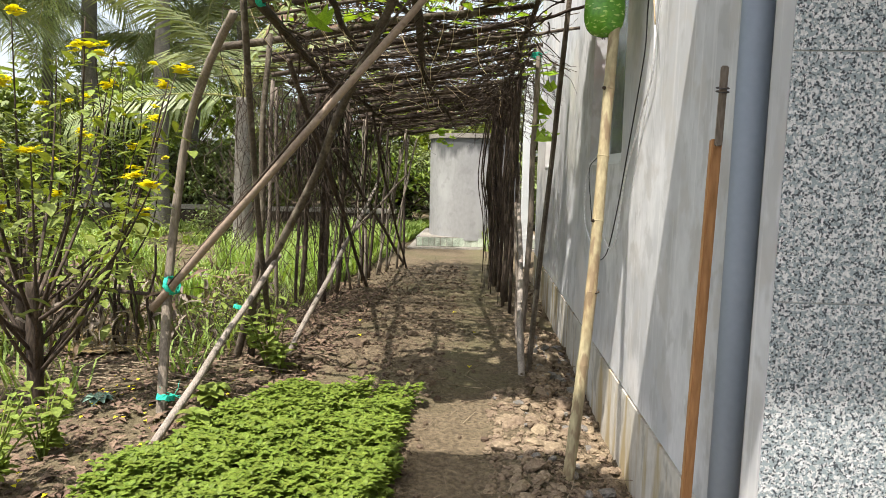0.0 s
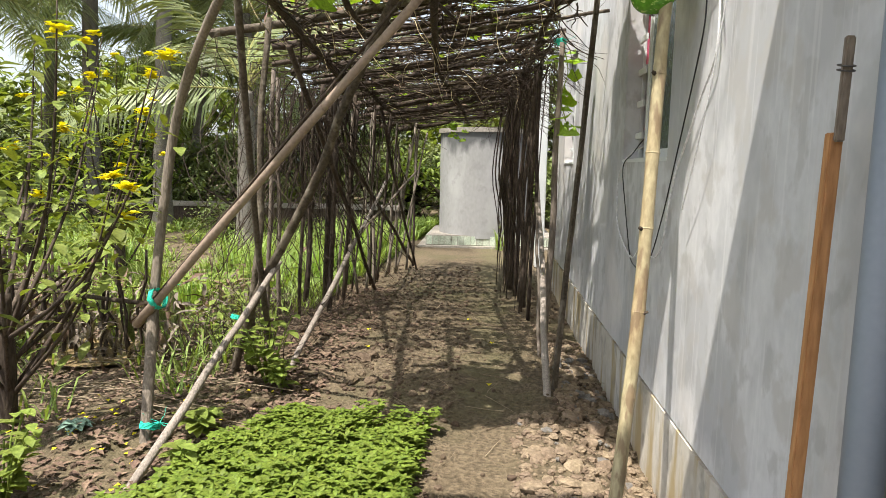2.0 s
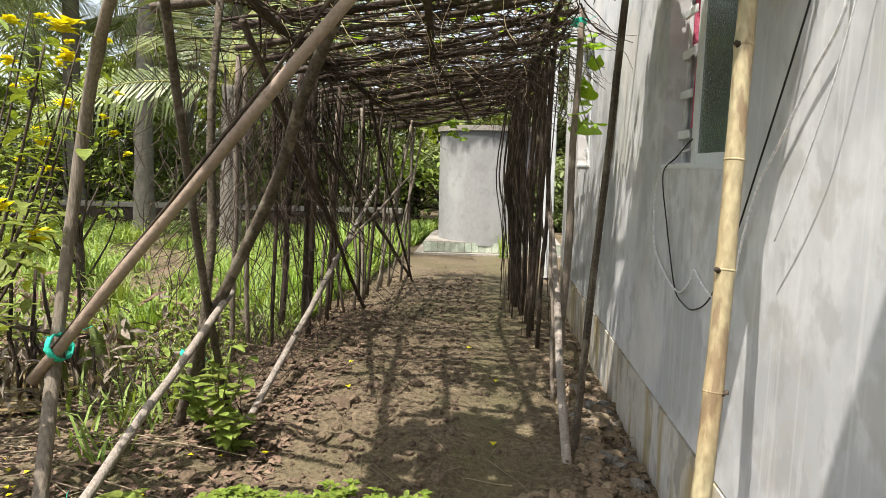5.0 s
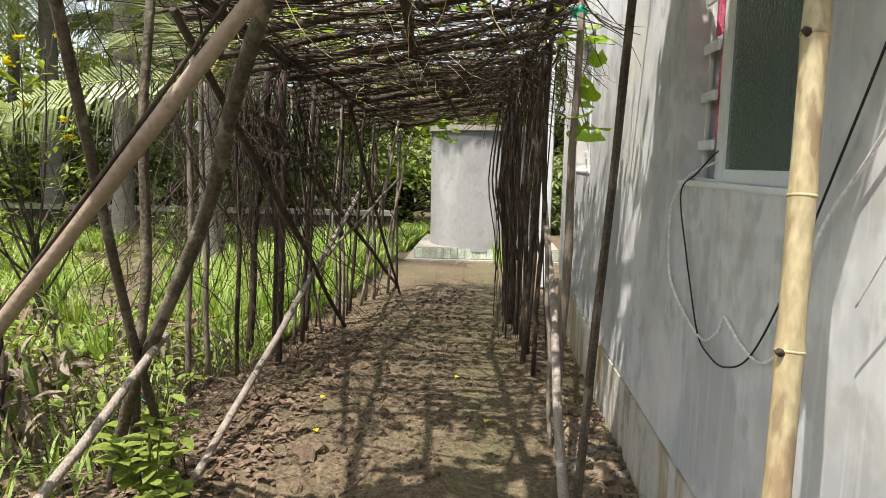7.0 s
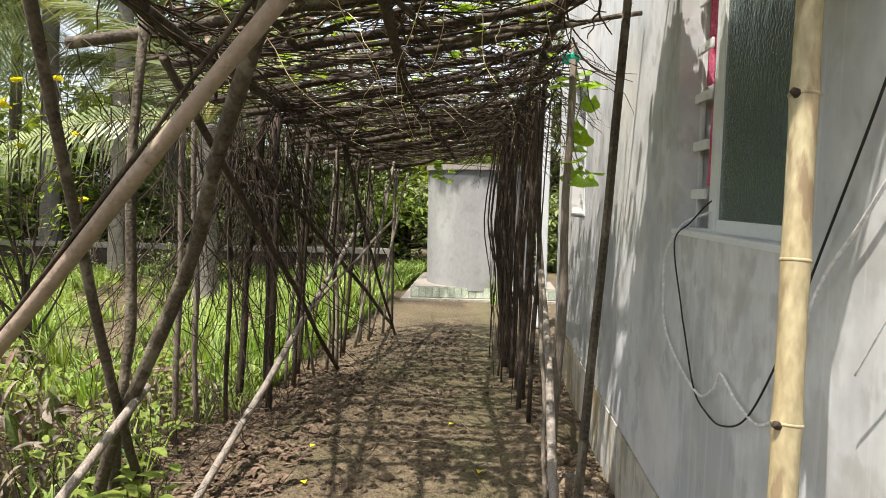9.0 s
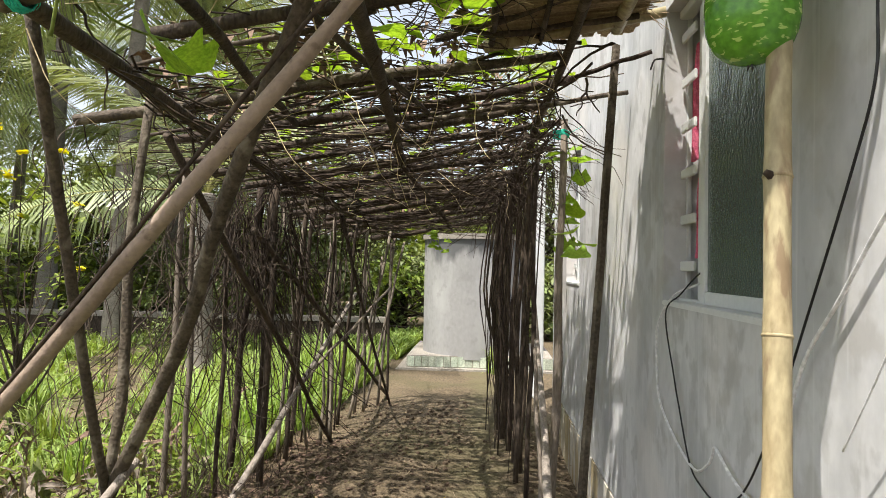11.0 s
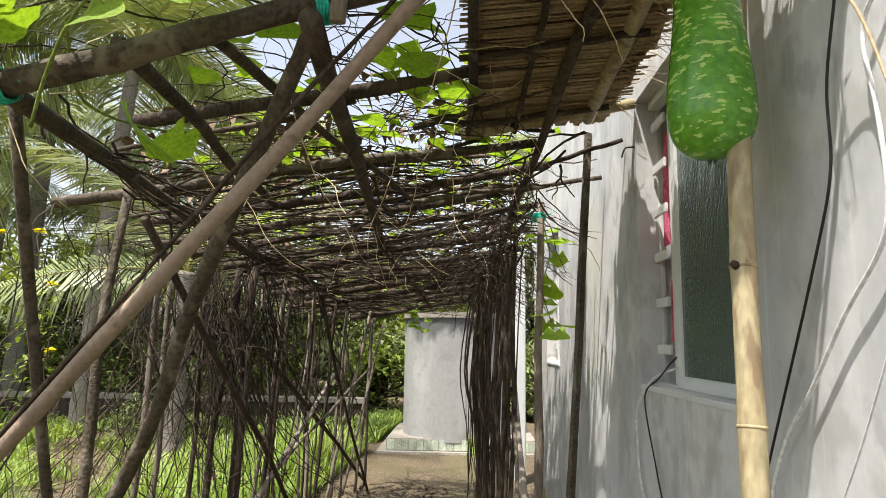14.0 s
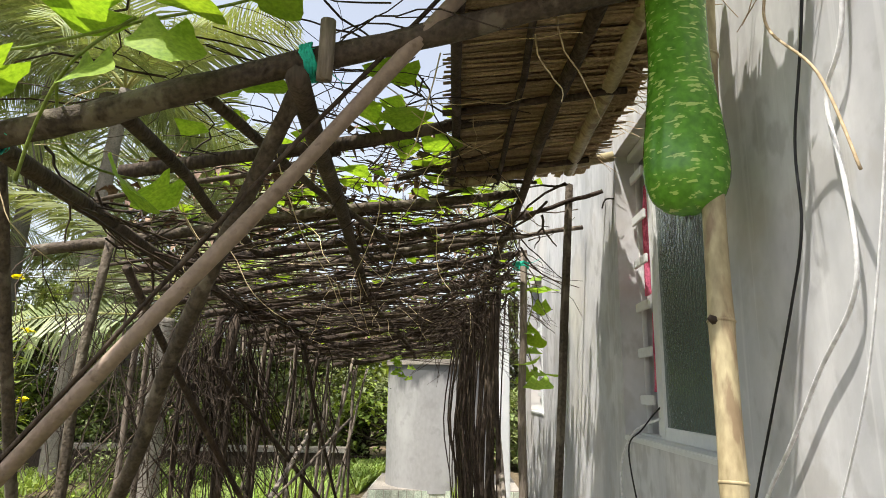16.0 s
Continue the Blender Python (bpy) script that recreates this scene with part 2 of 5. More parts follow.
def marks(m, stretch, scale, lo, hi, colour, amount):
    """Adds blotches or drips with a shape of their own."""
    t, n = m.node_tree, m.node_tree.nodes
    b = n["Principled BSDF"]
    old = b.inputs["Base Color"].links[0].from_socket
    mp, q, r, x = n.new("ShaderNodeMapping"), n.new("ShaderNodeTexNoise"), n.new("ShaderNodeMapRange"), n.new("ShaderNodeMix")
    mp.inputs["Scale"].default_value = stretch
    q.inputs["Scale"].default_value, q.inputs["Detail"].default_value = scale, 7
    r.inputs[1].default_value, r.inputs[2].default_value, r.inputs[4].default_value = lo, hi, amount
    x.data_type = "RGBA"
    x.inputs[7].default_value = (*colour, 1)
    t.links.new(n["Texture Coordinate"].outputs["Object"], mp.inputs[0])
    t.links.new(mp.outputs[0], q.inputs["Vector"])
    t.links.new(q.outputs[0], r.inputs[0])
    t.links.new(r.outputs[0], x.inputs[0])
    t.links.new(old, x.inputs[6])
    t.links.new(x.outputs[2], b.inputs["Base Color"])


marks(PLASTER, (1, 1.2, 0.8), 2.1, 0.48, 0.60, (0.42, 0.425, 0.43), 0.85)
marks(PLASTER, (1, 1, 0.7), 9.0, 0.56, 0.63, (0.36, 0.355, 0.345), 0.5)
marks(PLASTER, (1, 1, 0.9), 6.0, 0.54, 0.62, (0.44, 0.425, 0.40), 0.6)
marks(PLASTER, (1, 14, 0.30), 2.6, 0.57, 0.63, (0.74, 0.735, 0.72), 0.22)
marks(PLASTER, (1, 1, 1), 1.1, 0.54, 0.64, (0.70, 0.665, 0.63), 0.7)
marks(PLASTER, (1, 16, 0.5), 3.0, 0.60, 0.66, (0.46, 0.45, 0.43), 0.2)
marks(PLINTH, (1, 3.0, 0.5), 2.4, 0.47, 0.60, (0.37, 0.28, 0.13), 0.85)
marks(PLINTH, (1, 1, 0.7), 7.0, 0.54, 0.62, (0.25, 0.235, 0.20), 0.6)
marks(CONCRETE, (1, 1, 0.35), 1.8, 0.52, 0.66, (0.46, 0.455, 0.44), 0.7)
marks(CONCRETE, (1, 1, 1), 7.0, 0.56, 0.66, (0.24, 0.235, 0.225), 0.4)
marks(SOIL, (1, 1, 1), 0.9, 0.50, 0.62, (0.085, 0.078, 0.036), 0.6)


def lane(m, x0, half, colour, amount):
    """A ragged green-brown film of algae along the trodden path."""
    t, n = m.node_tree, m.node_tree.nodes
    b = n["Principled BSDF"]
    old = b.inputs["Base Color"].links[0].from_socket
    co, sp, q = n["Texture Coordinate"], n.new("ShaderNodeSeparateXYZ"), n.new("ShaderNodeTexNoise")
    su, ab, ad, r, x = n.new("ShaderNodeMath"), n.new("ShaderNodeMath"), n.new("ShaderNodeMath"), n.new("ShaderNodeMapRange"), n.new("ShaderNodeMix")
    q.inputs["Scale"].default_value, q.inputs["Detail"].default_value = 4.0, 6
    su.operation, ab.operation, ad.operation = "SUBTRACT", "ABSOLUTE", "ADD"
    su.inputs[1].default_value = x0
    r.inputs[1].default_value, r.inputs[2].default_value = half + 0.62, half + 0.38
    r.inputs[3].default_value, r.inputs[4].default_value = 0.0, amount
    x.data_type = "RGBA"
    x.inputs[7].default_value = (*colour, 1)
    t.links.new(co.outputs["Object"], sp.inputs[0])
    t.links.new(co.outputs["Object"], q.inputs["Vector"])
    t.links.new(sp.outputs[0], su.inputs[0])
    t.links.new(su.outputs[0], ab.inputs[0])
    near = n.new("ShaderNodeMapRange")
    near.inputs[1].default_value, near.inputs[2].default_value = 3.6, 4.4
    near.inputs[3].default_value, near.inputs[4].default_value = 0.6, 0.0
    far = n.new("ShaderNodeMath")
    far.operation = "ADD"
    t.links.new(sp.outputs[1], near.inputs[0])
    t.links.new(near.outputs[0], far.inputs[0])
    t.links.new(ab.outputs[0], far.inputs[1])
    t.links.new(far.outputs[0], ad.inputs[0])
    t.links.new(q.outputs[0], ad.inputs[1])
    t.links.new(ad.outputs[0], r.inputs[0])
    t.links.new(r.outputs[0], x.inputs[0])
    t.links.new(old, x.inputs[6])
    t.links.new(x.outputs[2], b.inputs["Base Color"])


lane(SOIL, -0.02, 0.12, (0.135, 0.118, 0.062), 0.75)
marks(OLDPOLE, (1, 1, 0.7), 11.0, 0.55, 0.62, (0.21, 0.18, 0.135), 0.7)
marks(BARK, (1, 1, 0.6), 10.0, 0.58, 0.66, (0.16, 0.125, 0.095), 0.6)
marks(BAMBOO, (1, 1, 0.22), 22.0, 0.56, 0.62, (0.20, 0.135, 0.08), 0.75)
marks(BAMBOO, (1, 1, 1), 3.0, 0.52, 0.62, (0.30, 0.215, 0.12), 0.6)
marks(POLEWOOD, (1, 1, 1), 26.0, 0.62, 0.68, (0.13, 0.09, 0.065), 0.5)
streaked(CONCRETE, 0.9, 2.0, (0.085, 0.087, 0.088), 1.16)
GRANITE, GOURD, GLASS = speckled(), gourd_skin(), rippled_glass()


# ---- building helpers ----
class Shape:
    """Collects vertices and faces of one mesh."""

    def __init__(self):
        self.v, self.f = [], []

    def tube(self, pts, radii, n=8, rough=0.0, cap=True):
        pts = [Vector(p) for p in pts]
        if not hasattr(radii, "__len__"):
            radii = [radii] * len(pts)
        base = len(self.v)
        up = Vector((0.31, 0.95, 0.05))
        for i, p in enumerate(pts):
            d = (pts[min(i + 1, len(pts) - 1)] - pts[max(i - 1, 0)]).normalized()
            a = d.cross(up)
            if a.length < 0.1:
                a = d.cross(Vector((1, 0, 0)))
            a.normalize()
            b = d.cross(a)
            for k in range(n):
                w = math.tau * k / n
                r = radii[i] * (1 + rough * random.uniform(-1, 1))
                self.v.append(p + a * (r * math.cos(w)) + b * (r * math.sin(w)))
        for i in range(len(pts) - 1):
            for k in range(n):
                o, q = base + i * n, (k + 1) % n
                self.f.append((o + k, o + q, o + n + q, o + n + k))
        if cap:
            self.f.append(tuple(base + k for k in range(n - 1, -1, -1)))
            e = base + (len(pts) - 1) * n
            self.f.append(tuple(e + k for k in range(n)))
        return self

    def quad(self, a, b, c, d):
        o = len(self.v)
        self.v += [Vector(a), Vector(b), Vector(c), Vector(d)]
        self.f.append((o, o + 1, o + 2, o + 3))

    def box(self, lo, hi):
        o = len(self.v)
        for z in (lo[2], hi[2]):
            for x, y in ((lo[0], lo[1]), (hi[0], lo[1]), (hi[0], hi[1]), (lo[0], hi[1])):
                self.v.append(Vector((x, y, z)))
        for q in ((3, 2, 1, 0), (4, 5, 6, 7), (0, 1, 5, 4), (1, 2, 6, 5), (2, 3, 7, 6), (3, 0, 4, 7)):
            self.f.append(tuple(o + k for k in q))
        return self

    def leaf(self, p, d, up, length, width, fold=0.25, droop=0.2):
        """A pointed leaf from p along d, folded along its rib and drooping at the tip."""
        d = Vector(d).normalized()
        s = d.cross(Vector(up))
        if s.length < 1e-3:
            s = d.cross(Vector((1, 0.2, 0)))
        s.normalize()
        u = s.cross(d)
        o = len(self.v)
        p = Vector(p)
        mid = p + d * (length * 0.5)
        tip = p + d * length - u * (droop * length)
        h = u * (fold * width * 0.5)
        self.v += [p, mid + s * (width / 2) + h, mid, mid - s * (width / 2) + h, tip]
        self.f += [(o, o + 1, o + 2), (o, o + 2, o + 3), (o + 1, o + 4, o + 2), (o + 2, o + 4, o + 3)]

    def oval(self, p, d, up, length, width, fold=0.25, droop=0.2):
        """A rounded leaf with a folded rib."""
        d = Vector(d).normalized()
        s = d.cross(Vector(up))
        if s.length < 1e-3:
            s = d.cross(Vector((1, 0.2, 0)))
        s.normalize()
        u = s.cross(d)
        o = len(self.v)
        p = Vector(p)
        self.v.append(p)
        for f, w in ((0.22, 0.34), (0.5, 0.5), (0.78, 0.33)):
            c = p + d * (length * f) - u * (droop * length * f * f)
            h = u * (fold * width * w)
            self.v += [c + s * (width * w) + h, c, c - s * (width * w) + h]
        self.v.append(p + d * length - u * (droop * length))
        self.f += [(o, o + 1, o + 2), (o, o + 2, o + 3), (o + 1, o + 4, o + 5, o + 2), (o + 2, o + 5, o + 6, o + 3),
                   (o + 4, o + 7, o + 8, o + 5), (o + 5, o + 8, o + 9, o + 6), (o + 7, o + 10, o + 8), (o + 8, o + 10, o + 9)]

    def blade(self, p, d, length, width, bend):
        """A grass blade that arches over."""
        d = Vector(d).normalized()
        s = Vector((-d.y, d.x, 0))
        s = s.normalized() if s.length > 1e-3 else Vector((1, 0, 0))
        o = len(self.v)
        p = Vector(p)
        q = p + d * (length * 0.6)
        flat = Vector((d.x, d.y, 0))
        e = p + d * (length * 0.9) + flat * (bend * length) - Vector((0, 0, bend * length * 0.5))
        self.v += [p - s * width / 2, p + s * width / 2, q + s * width * 0.4, q - s * width * 0.4, e]
        self.f += [(o, o + 1, o + 2, o + 3), (o + 3, o + 2, o + 4)]

    def lump(self, p, r, squash=0.7, rings=4, n=6):
        """An uneven clod or stone."""
        o = len(self.v)
        p = Vector(p)
        sx, sy = random.uniform(0.75, 1.25), random.uniform(0.75, 1.25)
        self.v.append(p - Vector((0, 0, r * squash)))
        for i in range(1, rings):
            a = math.pi * i / rings
            for k in range(n):
                w = math.tau * (k + 0.5 * (i % 2)) / n
                q = r * random.uniform(0.78, 1.15)
                self.v.append(p + Vector((sx * q * math.sin(a) * math.cos(w), sy * q * math.sin(a) * math.sin(w), -q * squash * math.cos(a))))
        self.v.append(p + Vector((0, 0, r * squash)))
        for k in range(n):
            self.f.append((o, o + 1 + (k + 1) % n, o + 1 + k))
            for i in range(rings - 2):
                a, b = o + 1 + i * n, o + 1 + (i + 1) * n
                self.f.append((a + k, a + (k + 1) % n, b + (k + 1) % n, b + k))
            e = o + 1 + (rings - 2) * n
            self.f.append((e + k, e + (k + 1) % n, o + 1 + (rings - 1) * n))
        return self

    def mesh(self, name, material, smooth=True):
        me = bpy.data.meshes.new(name)
        me.from_pydata([tuple(p) for p in self.v], [], self.f)
        me.materials.append(material)
        if smooth:
            me.polygons.foreach_set("use_smooth", [True] * len(me.polygons))
        me.update()
        return me


def part(name, shape, material, parent=None, label="", kind="", smooth=True):
    ob = new(name, shape.mesh(name, material, smooth))
    ob.parent = parent
    return tagged(ob, label=label, kind=kind)


def thing(name, label, category, place=(0, 0, 0), group="", kind=""):
    ob = new(name)
    ob.location = place
    ob.empty_display_size = 0.1
    return tagged(ob, label, category, group, kind)


def bevelled(name, lo, hi, material, parent=None, width=0.004, label=""):
    """A box with small rounded edges."""
    bm = bmesh.new()
    bmesh.ops.create_cube(bm, size=1)
    for v in bm.verts:
        v.co = Vector([lo[i] + (v.co[i] + 0.5) * (hi[i] - lo[i]) for i in range(3)])
    bmesh.ops.bevel(bm, geom=bm.edges[:], offset=width, segments=2, affect="EDGES")
    me = bpy.data.meshes.new(name)
    bm.to_mesh(me)
    bm.free()
    me.materials.append(material)
    ob = new(name, me)
    ob.parent = parent
    return tagged(ob, label=label)


def curve_pts(pts, steps=6):
    """A smooth line through the points."""
    P = [Vector(p) for p in pts]
    out = []
    for i in range(len(P) - 1):
        a, b, c, d = P[max(i - 1, 0)], P[i], P[i + 1], P[min(i + 2, len(P) - 1)]
        for k in range(steps):
            t = k / steps
            out.append(0.5 * ((2 * b) + (c - a) * t + (2 * a - 5 * b + 4 * c - d) * t * t + (3 * b - a - 3 * c + d) * t ** 3))
    out.append(P[-1])
    return out


def stick(shape, a, b, r0, r1, wob=0.03, n=7, seg=7, rough=0.08):
    """A slightly crooked stick from a to b."""
    a, b = Vector(a), Vector(b)
    pts, rad = [], []
    ox, oy = random.uniform(0, 50), random.uniform(0, 50)
    for i in range(seg + 1):
        t = i / seg
        q = a.lerp(b, t)
        k = math.sin(math.pi * t) * wob
        q += Vector((noise.noise((ox, t * 3, 0)), noise.noise((oy, t * 3, 1)), noise.noise((ox, oy, t * 3)))) * (2 * k)
        pts.append(q)
        rad.append((r0 + (r1 - r0) * t) * (1 + 0.12 * noise.noise((ox, t * 9, 5))))
    return shape.tube(pts, rad, n, rough)


def roof_z(x, y):
    return 2.38 - 0.10 * (y - 4.9) + 0.16 * (x + 0.55)


def lie(x, y):
    """Height of the soil."""
    z = 0.035 * noise.noise((x * 1.7, y * 1.7, 0)) + 0.018 * noise.noise((x * 6, y * 6, 3)) + 0.010 * noise.noise((x * 17, y * 17, 7))
    if x > 0.3:
        z -= 0.15 * min(1, (x - 0.3) / 0.4)
    if x > 0.0 and y < 6:
        z += 0.05 * min(1, x / 0.2) * abs(noise.noise((x * 8, y * 8, 11))) + 0.03 * abs(noise.noise((x * 19, y * 19, 5)))
    path = math.exp(-((x + 0.05 - 0.02 * y) / 0.28) ** 2)
    z = z * (1 - 0.7 * path) - 0.02 * path
    if x < -1.9:
        z += -0.10 * min(1, (-1.9 - x) / 0.8)
    if y > 10:
        z *= max(0, 1 - (y - 10) / 1.2)
    return z

# ---- the large structure ----
def make_ground():
    xs = [-400, -150, -60, -30, -20, -14, -10, -7.5, -6, -5] + [-4.4 + 0.3 * i for i in range(7)]
    x = -2.4
    while x < 0.86:
        xs.append(x)
        x += 0.035
    xs += [1.5, 4, 12, 40, 150, 400]
    ys = [-400, -150, -40, -12, -4, -1, 0.5, 1.2] + [1.6 + 0.04 * i for i in range(110)] + [6.06 + 0.09 * i for i in range(60)] + [11.6, 12.5, 14, 16, 19, 24, 35, 60, 150, 400]
    s = Shape()
    for yv in ys:
        for xv in xs:
            s.v.append(Vector((xv, yv, lie(xv, yv) if -12 < xv < 2 and 0 < yv < 13 else (-0.1 if xv < -2.5 and yv < 10 else 0.0))))
    w = len(xs)
    for j in range(len(ys) - 1):
        for i in range(w - 1):
            o = j * w + i
            s.f.append((o, o + 1, o + w + 1, o + w))
    part("ground", s, SOIL, label="bare brown trodden garden soil with a path", kind="structure")


make_ground()

WX, TH = 0.75, 0.16
WINDOWS = ((3.70, 4.69, 1.415, 2.61), (7.05, 7.85, 1.42, 2.5))
HOUSE_END = 8.9


def make_wall():
    ys = sorted({1.8, HOUSE_END, *[v for w in WINDOWS for v in w[:2]]})
    wall = thing("wall_house", "grey cement-plastered house wall with stains", "wall", kind="structure")
    for a, b in zip(ys, ys[1:]):
        hole = [w for w in WINDOWS if w[0] <= a and b <= w[1]]
        for z0, z1 in ((0.285, hole[0][2]), (hole[0][3], 4.2)) if hole else ((0.285, 4.2),):
            part("plaster", Shape().box((WX, a, z0), (WX + TH, b, z1)), PLASTER, wall, smooth=False)
    part("front_wall", Shape().box((2.2, -6, -0.2), (2.36, 1.8, 4.2)), PLASTER, wall, smooth=False)
    part("plinth", Shape().box((WX - 0.004, 1.8, -0.4), (WX + TH, HOUSE_END, 0.272)), PLINTH, wall, "yellow-stained base plaster", smooth=False)
    part("groove", Shape().box((WX + 0.012, 1.8, 0.272), (WX + TH, HOUSE_END, 0.285)), OLDCON, wall, smooth=False)
    part("back_wall", Shape().box((WX + TH, 1.8, -0.3), (5.0, 1.96, 4.2)).box((WX + TH, HOUSE_END - 0.16, -0.3), (5.0, HOUSE_END, 4.2)).box((4.84, 1.96, -0.3), (5.0, HOUSE_END - 0.16, 4.2)), PLASTER, wall, smooth=False)
    part("house_roof", Shape().box((WX - 0.02, -6, 4.2), (5.2, HOUSE_END + 0.2, 4.32)), OLDCON, wall, smooth=False)


make_wall()
# unseen slab, added only to cast the shadow edge on wall and ground
tagged(part("porch_canopy", Shape().box((-1.19, 0.9, 3.40), (2.2, 1.69, 3.48)).box((-1.19, 1.69, 3.40), (0.688, 2.11, 3.48)), OLDCON, smooth=False), "unseen grey slab added to shade the house front", "canopy", kind="structure")


def make_pillar():
    """The tiled corner pillar of the house front; its clad face looks along the approach."""
    p = thing("pillar", "house-front pillar clad with speckled grey granite tiles", "pillar", kind="structure")
    part("core", Shape().box((0.692, 1.706, -0.2), (2.2, 1.80, 4.2)), PLASTER, p, smooth=False)
    part("joint_bed", Shape().box((0.694, 1.7025, -0.1), (2.195, 1.706, 3.4)), JOINT, p, smooth=False)
    for k in range(7):
        lo, hi = 0.21 + 0.56 * (k - 0.5) + 0.0015, 0.21 + 0.56 * (k + 0.5) - 0.0015
        for j in range(2):
            bevelled("tile", (0.6925 + 0.752 * j, 1.697, lo), (1.443 + 0.752 * j, 1.7035, min(hi, 3.4)), GRANITE, p, 0.0008)


make_pillar()


def make_window(name, y0, y1, z0, z1):
    w = thing(name, "white metal sliding window with rippled glass and bars", "window", kind="structure")
    x = WX + 0.058
    bevelled("sill", (WX - 0.006, y0, z0 - 0.016), (WX + TH, y1, z0 + 0.004), WHITEPAINT, w, 0.004)
    for lo, hi in (((x, y0, z0), (x + 0.05, y0 + 0.035, z1)), ((x + 0.03, y1 - 0.012, z0), (x + 0.05, y1, z1)), ((x, y0, z1 - 0.035), (x + 0.05, y1, z1)), ((x + 0.002, y0, z0 + 0.004), (x + 0.05, y1, z0 + 0.012))):
        bevelled("window_frame", lo, hi, WHITEPAINT, w, 0.003)
    a, b = y0 + 0.04, y1 - 0.335
    sash = new("sash")
    sash.parent = w
    for lo, hi in (((x - 0.004, a, z0 + 0.03), (x + 0.022, a + 0.045, z1 - 0.04)), ((x - 0.004, b, z0 + 0.006), (x + 0.022, b + 0.05, z1 - 0.04)), ((x - 0.004, a, z0 + 0.006), (x + 0.022, b, z0 + 0.05)), ((x - 0.004, a, z1 - 0.085), (x + 0.022, b, z1 - 0.04))):
        bevelled("sash_rail", lo, hi, WHITEPAINT, sash, 0.003)
    bevelled("pane", (x + 0.006, a + 0.04, z0 + 0.045), (x + 0.011, b + 0.005, z1 - 0.08), GLASS, sash, 0.001)
    bevelled("second_sash", (x + 0.026, b + 0.045, z0 + 0.012), (x + 0.045, b + 0.17, z1 - 0.04), WHITEPAINT, w, 0.003, "grey-white inner sash stile")
    n = 7
    for k in range(n):
        zc = z0 + 0.143 + 0.186 * k
        if zc < z1 - 0.06:
            bevelled("grille_bar", (x + 0.004, b + 0.155, zc - 0.019), (x + 0.016, y1 - 0.012, zc + 0.019), WHITEPAINT, w, 0.003)
    # added sheet behind the glass, the room's shade painted as its colour
    part("dark_room", Shape().box((x + 0.5, y0 - 0.5, z0 - 0.6), (x + 0.56, y1 + 0.5, z1 + 0.4)), ROOMSHADE, w, smooth=False)
    return w


for i, q in enumerate(WINDOWS):
    make_window("window_%d" % (i + 1), *q)


def make_tank():
    t = thing("water_tank", "round cement water tank with dark damp stains", "water tank", (-0.15, 12.4, 0))
    s = Shape()
    n, R = 48, 0.8
    prof = [(R, 0.15), (R, 0.5), (R, 1.2), (R, 1.9), (R + 0.005, 1.95)]
    for r, z in prof:
        for k in range(n):
            a = math.tau * k / n
            s.v.append(Vector((r * math.cos(a), r * math.sin(a), z)))
    for j in range(len(prof) - 1):
        for k in range(n):
            s.f.append((j * n + k, j * n + (k + 1) % n, (j + 1) * n + (k + 1) % n, (j + 1) * n + k))
    part("tank_wall", s, CONCRETE, t)
    s = Shape()
    s.tube([(0, 0, 1.95), (0, 0, 2.03)], R + 0.03, 48)
    part("rim", s, OLDCON, t, "pale cement lid rim", smooth=False)
    p = thing("tank_platform", "low square cement platform faced with green tiles", "platform")
    bevelled("slab", (-1.12, 11.62, -0.05), (1.05, 13.5, 0.20), OLDCON, p, 0.01)
    bevelled("apron", (-1.27, 11.48, -0.1), (1.15, 13.6, 0.03), OLDCON, p, 0.015)
    for k in range(20):
        bevelled("tile", (-1.11 + 0.108 * k, 11.612, 0.04), (-1.11 + 0.108 * k + 0.1, 11.621, 0.19), GREENTILE, p, 0.001)
        if k < 14:
            bevelled("tile", (-1.128, 11.64 + 0.108 * k, 0.04), (-1.119, 11.74 + 0.108 * k, 0.19), GREENTILE, p, 0.001)


make_tank()


# ---- the trellis ----
random.seed(5)
trellis = thing("trellis", "old garden trellis of dark poles under dry vines", "trellis")


def post(a, b, r0, r1, material=BARK, name="post", wob=0.018, label=""):
    a = (a[0], a[1], min(a[2], lie(a[0], a[1]) - 0.04)) if a[2] <= 0.06 else a
    return part(name, stick(Shape(), a, b, r0, r1, wob, 8, 9), material, trellis, label)


# cross beams, front to back
part("beam", stick(Shape(), (-1.14, 3.42, 2.155), (0.48, 3.38, 2.56), 0.034, 0.028, 0.008, 10, 24), OLDPOLE, trellis, "thick weathered front beam")
part("beam", stick(Shape(), (-1.92, 4.9, 2.20), (0.35, 4.9, 2.50), 0.027, 0.022, 0.015, 8, 14), OLDPOLE, trellis)
for y in (4.15, 5.3, 5.6, 5.95, 6.25, 6.6, 7.0, 7.35, 7.7, 8.05, 8.4, 8.75, 9.1):
    x0 = -1.75 + 0.10 * (y - 5) + random.uniform(-0.1, 0.1)
    if y < 4.5:
        x0 = -1.15
    x1 = 0.45 - 0.03 * (y - 5) + random.uniform(-0.05, 0.1)
    post((x0, y, roof_z(x0, y) + random.uniform(-0.03, 0.02)), (x1, y + random.uniform(-0.25, 0.15), roof_z(x1, y) + random.uniform(-0.02, 0.03)), random.uniform(0.020, 0.032), random.uniform(0.016, 0.024), name="beam")
